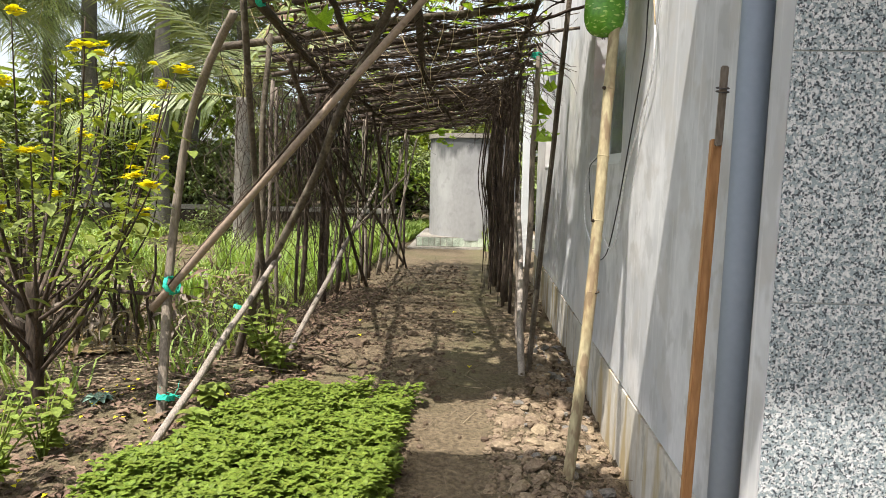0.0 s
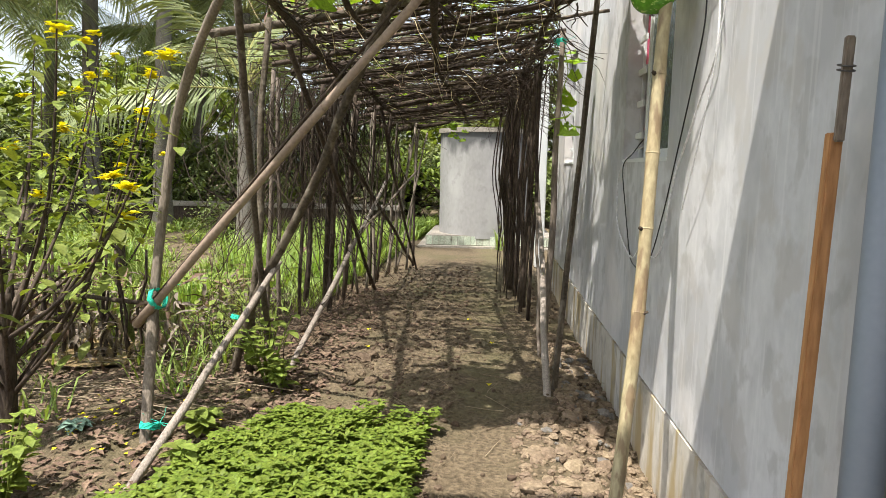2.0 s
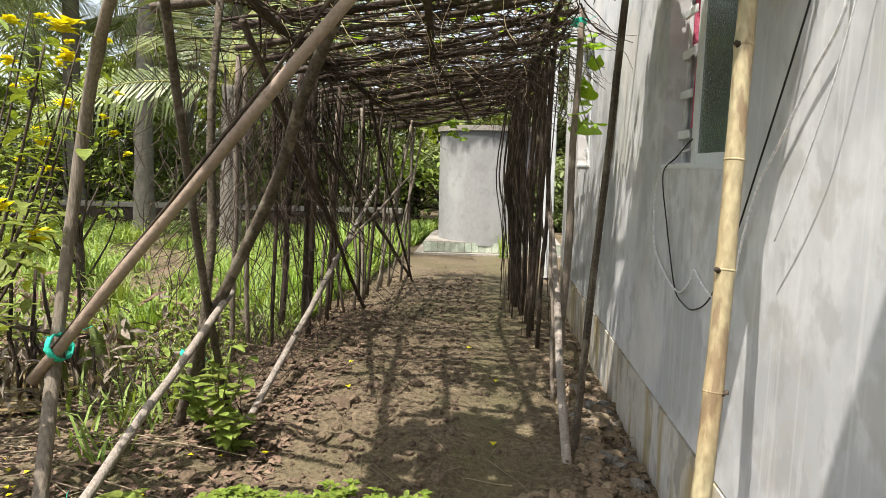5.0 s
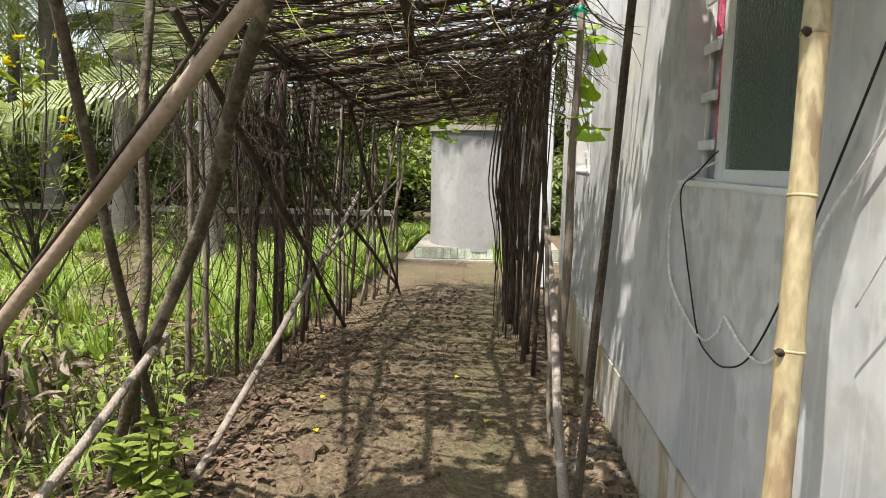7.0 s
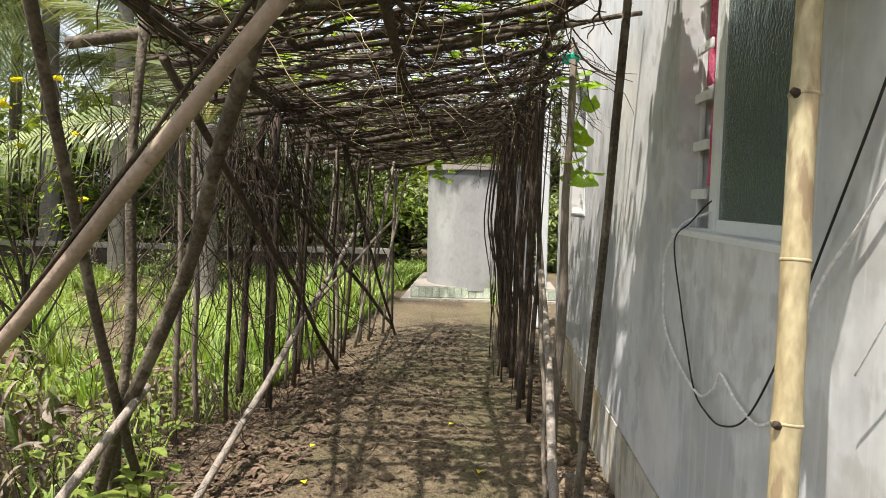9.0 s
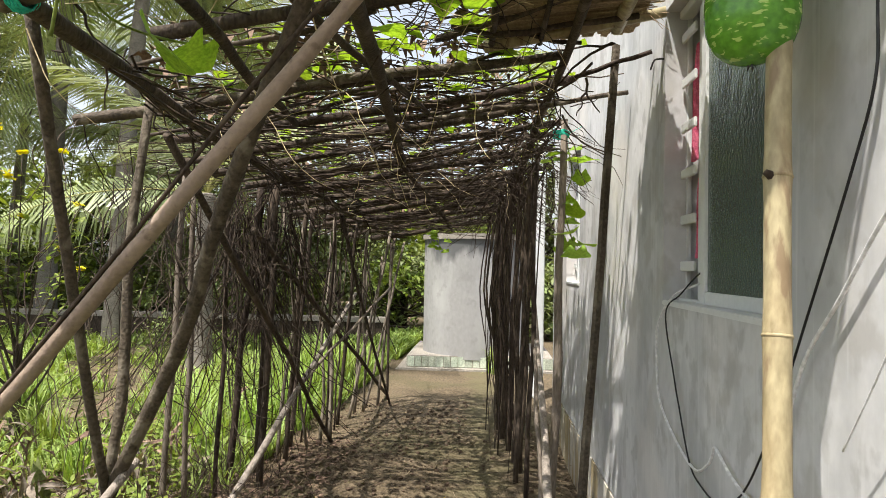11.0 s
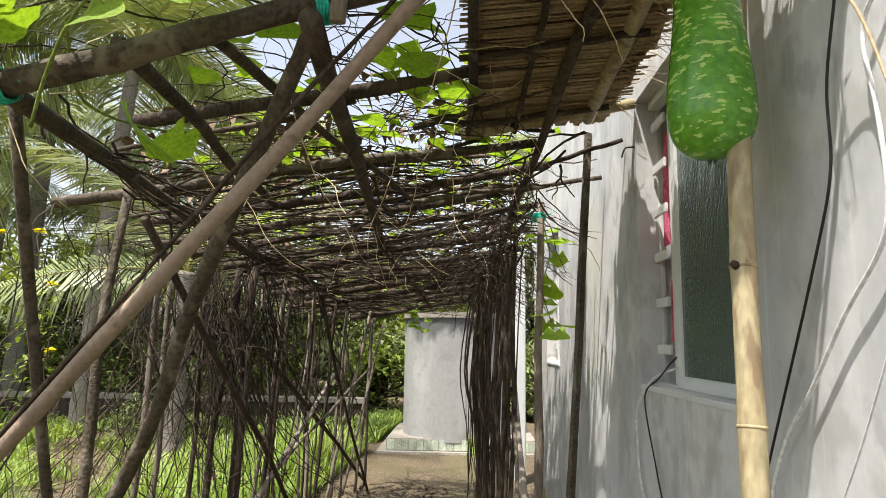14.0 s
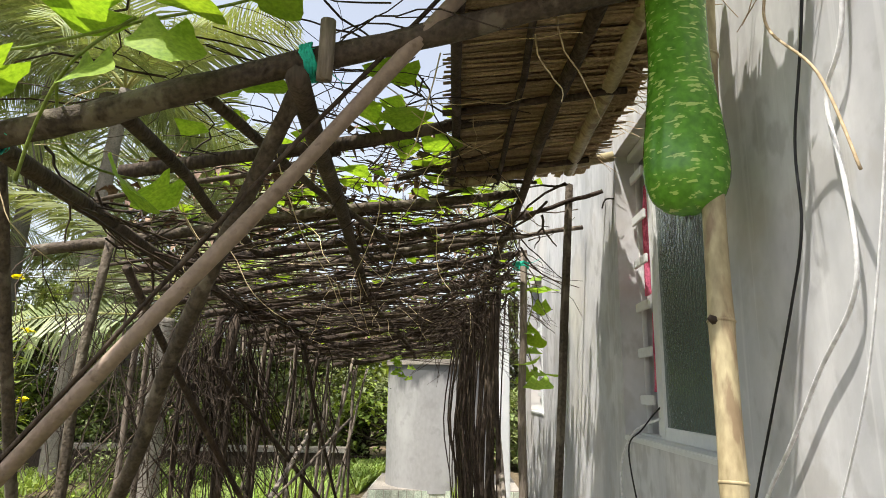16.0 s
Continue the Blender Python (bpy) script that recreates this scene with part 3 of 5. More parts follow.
# rafters along the length
for a, b, r in (((-0.33, 3.35, 2.30), (-0.55, 6.4, 2.22), 0.036), ((-0.55, 6.2, 2.23), (-0.35, 9.2, 1.93), 0.026), ((-1.12, 3.2, 2.20), (-1.35, 6.2, 2.10), 0.036), ((-0.8, 3.4, 2.26), (-0.95, 5.2, 2.25), 0.028),
                ((-1.35, 6.0, 2.13), (-1.05, 9.2, 1.86), 0.028), ((0.42, 3.4, 2.58), (0.30, 6.0, 2.37), 0.028), ((0.32, 5.9, 2.36), (0.18, 9.1, 2.05), 0.028), ((-0.62, 3.42, 2.32), (-0.3, 5.4, 2.36), 0.02)):
    post(a, b, r * 0.8, r * 0.65, name="rafter")
# leaning poles and props
prop = part("prop_pole", stick(Shape(), (-1.86, 3.76, 0.52), (0.07, 3.36, 2.54), 0.0235, 0.0185, 0.008, 10, 14, 0.04), POLEWOOD, trellis, "long pale peeled pole tied aslant")
part("prop_strip", stick(Shape(), (-1.74, 3.72, 0.67), (0.05, 3.36, 2.57), 0.007, 0.006, 0.012, 5, 14, 0.25), BARK, trellis, "loose bark strip along the pole")
post((-1.56, 3.05, 0.0), (-1.33, 4.45, 0.76), 0.022, 0.018, LATH, "slanting_slat", 0.01, "grey split slat")
s = Shape()
dpts = curve_pts([(-1.71, 4.6, -0.06), (-1.52, 4.5, 0.47), (-1.14, 4.25, 1.08), (-0.96, 4.1, 1.37), (-0.83, 3.95, 1.62), (-0.62, 3.72, 1.93), (-0.44, 3.55, 2.2), (-0.34, 3.44, 2.33)], 5)
s.tube(dpts, [0.0275 * (1 - 0.006 * q) * (1 + 0.10 * noise.noise((q * 0.9, 3, 1))) for q in range(len(dpts))], 10, 0.06)
part("slanting_pole", s, OLDPOLE, trellis, "crooked dark pole with knots")
post((-1.37, 4.62, 0.0), (-1.25, 8.3, 1.25), 0.024, 0.018, LATH, "slanting_slat", 0.02)
s = Shape()
s.tube(curve_pts([(-1.70, 3.5, -0.06), (-1.74, 3.65, 0.30), (-1.785, 3.83, 0.74), (-1.725, 3.95, 1.48), (-1.52, 3.78, 1.86), (-1.28, 3.58, 2.13)]), [0.028] * 12 + [0.025] * 12 + [0.022] * 7, 10, 0.05)
part("post", s, GREYWOOD, trellis, "crooked grey front post")
s = Shape()
s.tube(curve_pts([(-1.52, 4.85, -0.06), (-1.46, 4.6, 0.3), (-1.42, 4.35, 0.8), (-1.36, 4.05, 1.5), (-1.28, 3.72, 2.25)]), 0.019, 8, 0.08)
part("post", s, OLDPOLE, trellis)
post((-1.60, 4.62, 0.0), (-1.46, 4.72, 2.26), 0.025, 0.020, OLDPOLE, wob=0.03)
for a, b, r, m in (((-1.84, 5.96, 0), (-1.80, 5.9, 2.05), 0.022, GREYWOOD), ((-1.86, 5.7, 0), (-1.78, 5.75, 2.1), 0.024, GREYWOOD), ((-1.76, 6.46, 0), (-1.55, 6.4, 2.08), 0.032, BARK), ((-1.50, 6.36, 0), (-1.42, 6.35, 2.1), 0.030, BARK),
                   ((-1.60, 6.6, 0), (-1.50, 6.5, 2.1), 0.034, BARK), ((-1.49, 6.91, 0), (-1.38, 6.95, 2.05), 0.024, BARK), ((-1.27, 4.5, 2.05), (-1.28, 7.55, 0), 0.024, BARK), ((-1.45, 6.0, 1.75), (-1.10, 9.6, 0.0), 0.026, BARK),
                   ((-1.31, 7.6, 0), (-1.38, 7.9, 1.98), 0.024, GREYWOOD), ((-1.31, 8.36, 0), (-1.0, 8.9, 1.9), 0.022, GREYWOOD), ((-1.36, 8.1, 0), (-1.18, 8.0, 1.98), 0.022, BARK), ((-1.30, 8.6, 0), (-1.2, 8.6, 1.9), 0.022, GREYWOOD),
                   ((-1.2, 7.4, 1.95), (-1.0, 9.1, 0), 0.02, BARK), ((-1.14, 9.1, 0), (-1.0, 9.2, 1.85), 0.022, GREYWOOD), ((-1.08, 9.4, 0), (-1.05, 9.3, 1.8), 0.02, BARK), ((-1.25, 8.9, 0), (-0.9, 9.3, 1.8), 0.018, GREYWOOD),
                   ((-1.5, 7.1, 0.5), (-0.95, 8.6, 1.3), 0.018, GREYWOOD), ((-1.7, 6.1, 0), (-1.65, 6.1, 2.08), 0.02, BARK), ((-1.55, 7.2, 0), (-1.42, 7.3, 2.0), 0.026, BARK), ((-1.40, 7.85, 0), (-1.28, 7.5, 2.0), 0.018, BARK)):
    post(a, b, r * 0.8, r * 0.7, m)
# house side
for a, b, r, m in (((0.33, 5.23, 0), (0.30, 5.6, 1.1), 0.016, GREYWOOD), ((0.26, 6.7, 0), (0.33, 6.6, 2.28), 0.026, BARK), ((0.16, 8.26, 0), (0.12, 8.1, 1.35), 0.03, BARK), ((0.12, 8.1, 1.3), (0.27, 7.8, 2.18), 0.026, BARK), ((0.32, 6.44, 0), (0.36, 6.4, 2.3), 0.022, BARK),
                   ((0.24, 7.52, 0), (0.30, 7.4, 2.22), 0.03, BARK), ((0.20, 7.9, 0), (0.22, 7.8, 2.15), 0.034, BARK), ((0.27, 7.2, 0), (0.33, 7.1, 2.22), 0.028, BARK), ((0.18, 8.6, 0), (0.20, 8.5, 2.1), 0.03, BARK), ((0.22, 8.3, 0), (0.26, 8.2, 2.12), 0.034, BARK), ((0.30, 6.9, 0), (0.36, 7.0, 2.24), 0.024, BARK)):
    post(a, b, r * 0.8, r * 0.7, m)
post((0.31, 4.26, 0.0), (0.40, 7.2, 1.45), 0.024, 0.018, LATH, "slanting_slat", 0.012, "split grey slat")
part("plank", stick(Shape(), (0.355, 4.52, -0.2), (0.60, 4.95, 2.56), 0.019, 0.018, 0.006, 4, 8, 0.02), OLDPOLE, trellis, "dark sawn plank", smooth=False)


# ---- vines on the trellis ----
random.seed(11)
s = Shape()


def twig(sh, p, d, length, r, curl=0.5, n=3, seg=6, flat=0.35):
    p, d = Vector(p), Vector(d).normalized()
    pts = [p.copy()]
    for _ in range(seg):
        d = (d + Vector((random.uniform(-1, 1), random.uniform(-1, 1), flat * random.uniform(-1, 1))) * curl * 0.5).normalized()
        p = p + d * (length / seg)
        pts.append(p.copy())
    sh.tube(pts, [r * (1 - 0.5 * i / seg) for i in range(seg + 1)], n, 0, False)


# some roof stems take the paler colour that includes sunlight
pale = Shape()
for i in range(1150):
    y = 3.4 + 5.9 * random.random() ** 0.85
    x = random.uniform(-1.75 + 0.09 * (y - 4), 0.42)
    if y < 5.1:
        if x < -1.05 or random.random() < 0.1:
            continue
        a, curl = random.uniform(0, math.tau), 1.15
        if x > -0.2 and math.cos(a) > 0:
            a = math.pi - a
        twig(s, (x, y, roof_z(x, y) + random.uniform(-0.03, 0.16)), (math.cos(a), math.sin(a), random.uniform(-0.1, 0.15)), random.uniform(0.3, 0.9), random.uniform(0.0018, 0.0048), curl, seg=9, flat=0.25)
        continue
    a = random.uniform(0, math.tau) if random.random() < 0.5 else random.choice((0, math.pi)) + random.uniform(-0.35, 0.35)
    if x > -0.4 and math.cos(a) > 0:
        a = math.pi - a
    twig(pale if random.random() < 0.16 else s, (x, y, roof_z(x, y) + random.uniform(-0.06, 0.09)), (math.cos(a), math.sin(a), random.uniform(-0.05, 0.12)), random.uniform(0.35, 1.2), random.uniform(0.002, 0.0065), 0.65, flat=0.10)
# shaggy bundles wound round the side rafters
for a, b, m, w in (((-1.12, 3.6, 2.20), (-1.35, 6.2, 2.10), 70, 0.05), ((-1.35, 6.0, 2.13), (-1.05, 9.2, 1.86), 70, 0.07), ((0.40, 4.6, 2.46), (0.18, 9.1, 2.05), 110, 0.09), ((-0.33, 4.2, 2.30), (-0.5, 6.4, 2.22), 22, 0.03)):
    a, b = Vector(a), Vector(b)
    for i in range(m):
        p = a.lerp(b, random.random()) + Vector((random.gauss(0, w), 0, random.gauss(0, w * 0.7)))
        d = (b - a).normalized() + Vector((random.gauss(0, 0.4), 0, random.gauss(0, 0.3)))
        twig(s, p, d, random.uniform(0.4, 0.9), random.uniform(0.003, 0.008), 0.55, flat=0.6)
part("pale_roof_vine", pale, LITTWIG, trellis, "tan dry vine stems with sunlight in their colour", "stuff")
part("roof_vine", s, TWIG, trellis, "dense tangle of dry brown vine stems", "stuff")
s = Shape()
for i in range(150):
    # the thick dark mass at the middle posts, and strands further back
    y = random.gauss(6.45, 0.22) if random.random() < 0.78 else random.uniform(5.5, 9.0)
    x = -1.80 + 0.16 * (y - 5) + random.gauss(0, 0.11)
    z0 = roof_z(x, y) - random.uniform(0, 0.35)
    twig(s, (x, y, z0), (random.uniform(-0.3, 0.3), random.uniform(-0.4, 0.4), -1), min(z0 - 0.05, random.uniform(0.5, 1.9)), random.uniform(0.002, 0.0085), 0.5, flat=0.3, seg=9)
for i in range(48):
    # bundle on the house side, bowed out over the path
    y = random.uniform(6.6, 8.9)
    x = 0.36 - 0.06 * (y - 6) + random.gauss(0, 0.06)
    z0, bow = roof_z(x, y), random.uniform(-0.04, 0.16)
    e = random.uniform(0.02, 0.9) if random.random() < 0.35 else -0.05
    line = curve_pts([(x, y, z0), (x - bow, y + random.gauss(0, 0.06), z0 * 0.62), (x - bow * 0.8 + random.gauss(0, 0.03), y + random.gauss(0, 0.08), z0 * 0.32 + 0.3 * e), (x - bow * 0.3, y + random.gauss(0, 0.1), e)], 4)
    r = 0.004 + 0.016 * random.random() ** 2.5
    s.tube(line, [r * (1 - 0.03 * q) for q in range(len(line))], 4, 0.1, False)
for i in range(300):
    y, x = random.uniform(5.4, 8.3), random.uniform(-0.1, 0.47)
    twig(s, (x, y, roof_z(x, y) - random.uniform(0, 0.22)), (random.uniform(-1, 1), random.uniform(-1, 1), -0.3), random.uniform(0.3, 0.7), random.uniform(0.002, 0.005), 0.9)
for i in range(260):
    # fine side shoots all over the left-hand frame
    y = random.gauss(6.3, 0.45)
    x = -1.75 + 0.16 * (y - 5) + random.gauss(0, 0.14)
    twig(s, (x, y, roof_z(x, y) - 0.1 - 1.6 * random.random() ** 1.5), (random.uniform(-1, 1), random.uniform(-1, 1), random.uniform(-0.8, 0.5)), random.uniform(0.2, 0.7), random.uniform(0.0015, 0.004), 1.0, seg=7)
for i in range(110):
    y = random.uniform(4.7, 5.9)
    x = -1.78 + random.gauss(0, 0.10)
    twig(s, (x, y, random.uniform(0.9, 2.2)), (random.uniform(-0.6, 0.6), random.uniform(-0.5, 0.5), -1), random.uniform(0.3, 1.1), random.uniform(0.0015, 0.004), 0.9, seg=8)
for i in range(300):
    y = random.uniform(4.6, 6.6)
    x = -1.75 + random.gauss(0, 0.25)
    twig(s, (x, y, lie(x, y) + 0.02), (random.uniform(-0.8, 0.8), random.uniform(-0.8, 0.8), random.uniform(0.1, 1)), random.uniform(0.2, 0.6), random.uniform(0.0015, 0.004), 0.6)
part("hanging_vine", s, TWIG, trellis, "curtain of dry brown hanging stems", "stuff")
s = Shape()
for p in ((-0.25, 4.3, 2.36), (0.0, 3.6, 2.5), (-0.5, 3.8, 2.3), (0.2, 4.9, 2.46), (-0.9, 4.4, 2.25), (0.25, 3.5, 2.5), (-0.2, 4.9, 2.4), (-1.2, 3.6, 2.15), (0.3, 3.45, 2.52), (-0.05, 5.1, 2.4)):
    twig(s, p, (random.uniform(-0.4, 0.4), random.uniform(-0.3, 0.3), -1), random.uniform(0.3, 0.6), 0.0025, 0.5, 4, 10, 0.5)
for i in range(60):
    x, y = random.uniform(-1.3, 0.3), random.uniform(3.5, 7.5)
    twig(s, (x, y, roof_z(x, y)), (random.uniform(-1, 1), random.uniform(-1, 1), -0.4), random.uniform(0.2, 0.5), 0.0025, 0.9)
part("straw_tendril", s, STRAW, trellis, "pale dry tendrils", "stuff")
s = Shape()
for i in range(420):
    y = random.uniform(4.6, 9.0)
    x = random.uniform(-1.3, 0.5)
    p = Vector((x, y, roof_z(x, y) + random.uniform(0.02, 0.25)))
    a = random.uniform(0, math.tau)
    s.leaf(p, (math.cos(a), math.sin(a), random.uniform(-0.2, 0.3)), (0, 0, 1), random.uniform(0.05, 0.12), random.uniform(0.05, 0.1))
for i in range(420):
    # gourd leaves added above the view over the front bays, to shade the path
    x, y = random.uniform(-1.3, 0.55), random.uniform(3.25, 3.95)
    a = random.uniform(0, math.tau)
    z = 2.66 + 0.70 * (y - 3.35) + random.uniform(0, 0.15)
    s.leaf((x, y, z), (math.cos(a), math.sin(a), random.uniform(-0.3, 0.2)), (0, 0, 1), random.uniform(0.12, 0.2), random.uniform(0.12, 0.18), 0.15, 0.15)
for c in range(8):
    cx, cy = random.uniform(-0.7, 0.1), random.uniform(4.1, 5.4)
    for i in range(7):
        x, y = cx + random.gauss(0, 0.11), cy + random.gauss(0, 0.11)
        a = random.uniform(0, math.tau)
        s.leaf((x, y, roof_z(x, y) + random.uniform(0.02, 0.14)), (math.cos(a), math.sin(a), random.uniform(-0.3, 0.2)), (0, 0, 1), random.uniform(0.10, 0.16), random.uniform(0.10, 0.15), 0.15, 0.15)
part("vine_leaf", s, GOURDLEAF, trellis, "scattered yellow-green leaves on top, unseen shading leaves in front", "stuff")
s = Shape()
for i in range(2500):
    y = random.uniform(4.5, 9.2)
    x = random.uniform(-1.6 + 0.09 * (y - 4), 0.42)
    if noise.noise((x * 2.2, y * 2.2, 1)) < -0.1:
        continue
    a = random.uniform(0, math.tau)
    s.leaf((x, y, roof_z(x, y) + random.uniform(0.08, 0.22)), (math.cos(a), math.sin(a), random.uniform(-0.6, 0.4)), (0, 0, 1), random.uniform(0.04, 0.12), random.uniform(0.02, 0.06), 0.6, 0.4)
part("dry_leaf_mat", s, LITTER, trellis, "withered leaves caught on the roof", "stuff")
for i in range(7):
    y = random.uniform(6.6, 9.0)
    x = -1.80 + 0.16 * (y - 5) + random.gauss(0, 0.07)
    yt = y + random.gauss(0, 0.35)
    xt = -1.75 + 0.16 * (yt - 5) + random.gauss(0, 0.08)
    post((x, y, 0.0), (xt, yt, roof_z(xt, yt) - random.uniform(0, 0.5)), random.uniform(0.008, 0.016), random.uniform(0.006, 0.011), random.choice((BARK, GREYWOOD, GREYWOOD)), "stake", 0.03)
for i in range(46):
    x0, y0 = random.uniform(-1.6, 0.2), random.uniform(4.2, 9.2)
    a = random.choice((0, math.pi)) + random.gauss(0, 0.3)
    x1, y1 = min(0.42, max(-1.7, x0 + 1.1 * math.cos(a))), y0 + 0.7 * math.sin(a)
    post((x0, y0, roof_z(x0, y0) + random.uniform(-0.02, 0.03)), (x1, y1, roof_z(x1, y1) + random.uniform(-0.02, 0.03)), random.uniform(0.009, 0.017), 0.009, BARK, "roof_stick", 0.02)
random.seed(12)


def knot(name, p, r, axis, material=TWINE, turns=5):
    """Twine wound round a joint, with loose ends."""
    sh = Shape()
    p, axis = Vector(p), Vector(axis).normalized()
    a = axis.orthogonal().normalized()
    b = axis.cross(a)
    pts = [p + a * (r * math.cos(t)) + b * (r * math.sin(t)) + axis * (0.006 * (t / math.tau - turns / 2) + 0.004 * math.sin(5 * t)) for t in np.linspace(0, math.tau * turns, turns * 12)]
    sh.tube(pts, 0.004, 5)
    for _ in range(4):
        twig(sh, pts[-1], (random.uniform(-1, 1), random.uniform(-1, 1), random.uniform(-0.6, 0.4)), 0.10, 0.002, 0.8, 4)
    return part(name, sh, material, trellis, "turquoise twine binding")


knot("tie", (-1.74, 3.76, 0.66), 0.052, (1, -0.2, 0.4))
knot("tie", (-1.68, 3.53, 0.08), 0.046, (0.1, 0.3, 1))
knot("tie", (-1.09, 3.42, 2.165), 0.042, (1, 0, 0.25))
knot("tie", (-0.31, 3.40, 2.36), 0.045, (1, 0, 0.25))
knot("tie", (0.44, 5.68, 2.30), 0.045, (0, 0.1, 1))
knot("tie", (-1.80, 4.95, 0.28), 0.045, (0.3, 0.3, 1))
part("stub", stick(Shape(), (-0.27, 3.37, 2.30), (-0.265, 3.36, 2.45), 0.020, 0.019, 0.0, 9, 3), GREYWOOD, trellis, "sawn stub of a post")
post((0.40, 5.7, 0.0), (0.46, 5.7, 2.38), 0.026, 0.02, GREYWOOD, "post", 0.015)
post((-0.3, 5.32, 2.30), (0.73, 5.30, 2.44), 0.014, 0.012, OLDPOLE, "rail", 0.01)
part("rail", stick(Shape(), (0.0, 4.78, 2.50), (0.742, 4.66, 2.60), 0.026, 0.022, 0.01, 9, 6), BAMBOO, trellis, "bamboo rail reaching the wall")
part("rail", stick(Shape(), (0.55, 3.36, 2.62), (0.56, 4.75, 2.56), 0.028, 0.026, 0.01, 9, 6), BAMBOO, trellis, "bamboo rail under the thatch")
post((0.4, 5.0, 2.42), (0.735, 4.85, 2.50), 0.012, 0.01, BARK, "rail", 0.01)


# ---- thatch panel ----
def make_thatch():
    t = thing("thatch_panel", "brown dry palm-leaf thatch panel lying on the trellis", "thatch panel")
    for j in range(11):
        sh = Shape()
        y = 3.02 + 0.16 * j
        for k in range(105):
            x = 0.05 + 0.60 * k / 104 + random.uniform(-0.008, 0.008)
            z = 2.575 + 0.10 * (x - 0.3) + 0.012 * (j % 2) + random.uniform(-0.004, 0.004) - 0.03 * (y - 4.0)
            dy = random.uniform(0.17, 0.26)
            w = random.uniform(0.010, 0.016)
            sx = random.uniform(-0.02, 0.02)
            sh.quad((x - w, y, z), (x + w, y, z + 0.002), (x + w + sx, y + dy, z + random.uniform(-0.012, 0.004)), (x - w + sx, y + dy, z - 0.003))
        part("thatch_course", sh, THATCH, t, kind="stuff", smooth=False)
    # rows of leaf strips laid across
    sh = Shape()
    for k in range(330):
        y = 3.02 + 1.72 * k / 329 + random.uniform(-0.01, 0.01)
        x0, x1 = 0.03 + random.uniform(-0.03, 0.05), 0.62 + random.uniform(-0.05, 0.08)
        z = 2.562 - 0.03 * (y - 4.0) + random.uniform(-0.006, 0.006)
        w = random.uniform(0.005, 0.012)
        tilt = random.uniform(-0.03, 0.03)
        sh.quad((x0, y - w, z - 0.02), (x1, y - w + tilt, z + 0.04), (x1, y + w + tilt, z + 0.042 + random.uniform(-0.006, 0.006)), (x0, y + w, z - 0.018))
    part("underlay", sh, THATCH, t, kind="stuff", smooth=False)
    part("batten", stick(Shape(), (0.06, 3.05, 2.53), (0.03, 4.8, 2.50), 0.017, 0.015, 0.012), BARK, t)
    part("batten", stick(Shape(), (0.25, 3.05, 2.55), (0.24, 4.78, 2.51), 0.012, 0.011, 0.012), BARK, t)
    part("batten", stick(Shape(), (0.0, 4.02, 2.51), (0.62, 3.98, 2.58), 0.012, 0.012, 0.015), BARK, t)
    part("batten", stick(Shape(), (0.0, 4.62, 2.49), (0.62, 4.60, 2.56), 0.012, 0.012, 0.015), BARK, t)
    sh = Shape()
    for i in range(80):
        p = (0.62 + random.uniform(-0.03, 0.05), random.uniform(3.3, 4.75), 2.6 + random.uniform(-0.02, 0.03))
        twig(sh, p, (1, random.uniform(-0.6, 0.6), random.uniform(-0.9, 0.2)), random.uniform(0.05, 0.16), 0.002, 0.7, 3, 4)
    part("frayed_edge", sh, STRAW, t, kind="stuff")


make_thatch()


# ---- things by the house wall ----
def make_gourd():
    g = thing("bottle_gourd", "long green bottle gourd with pale flecks hanging", "gourd", (0.57, 3.37, 0))
    prof = [(0.0, 1.975), (0.02, 1.978), (0.05, 1.988), (0.075, 2.01), (0.090, 2.045), (0.0945, 2.085), (0.092, 2.14), (0.085, 2.20), (0.077, 2.27), (0.071, 2.34), (0.069, 2.42), (0.070, 2.50), (0.066, 2.56), (0.05, 2.61), (0.02, 2.635), (0.0, 2.64)]
    sh, n = Shape(), 32
    fine = curve_pts([(r, 0, z) for r, z in prof], 4)
    for q in fine:
        for k in range(n):
            a = math.tau * k / n
            r = max(q.x, 0.0005) * (1 + 0.012 * math.sin(3 * a + 2))
            sh.v.append(Vector((r * math.cos(a), r * math.sin(a), q.z)))
    for j in range(len(fine) - 1):
        for k in range(n):
            sh.f.append((j * n + k, j * n + (k + 1) % n, (j + 1) * n + (k + 1) % n, (j + 1) * n + k))
    part("fruit", sh, GOURD, g)
    sh = Shape()
    for k in range(7):
        a = k * 0.9
        sh.leaf((0.004 * math.cos(a), 0.004 * math.sin(a), 1.978), (math.cos(a), math.sin(a), -1.2), (0, 0, 1), 0.016, 0.006)
    part("blossom_end", sh, DARKIRON, g, "withered brown blossom end")
    part("stalk", Shape().tube(curve_pts([(0, 0, 2.63), (0.01, 0.01, 2.70), (-0.02, 0.03, 2.78), (-0.1, 0.05, 2.80)]), 0.008, 7), LEAF, g, "green stalk")


make_gourd()


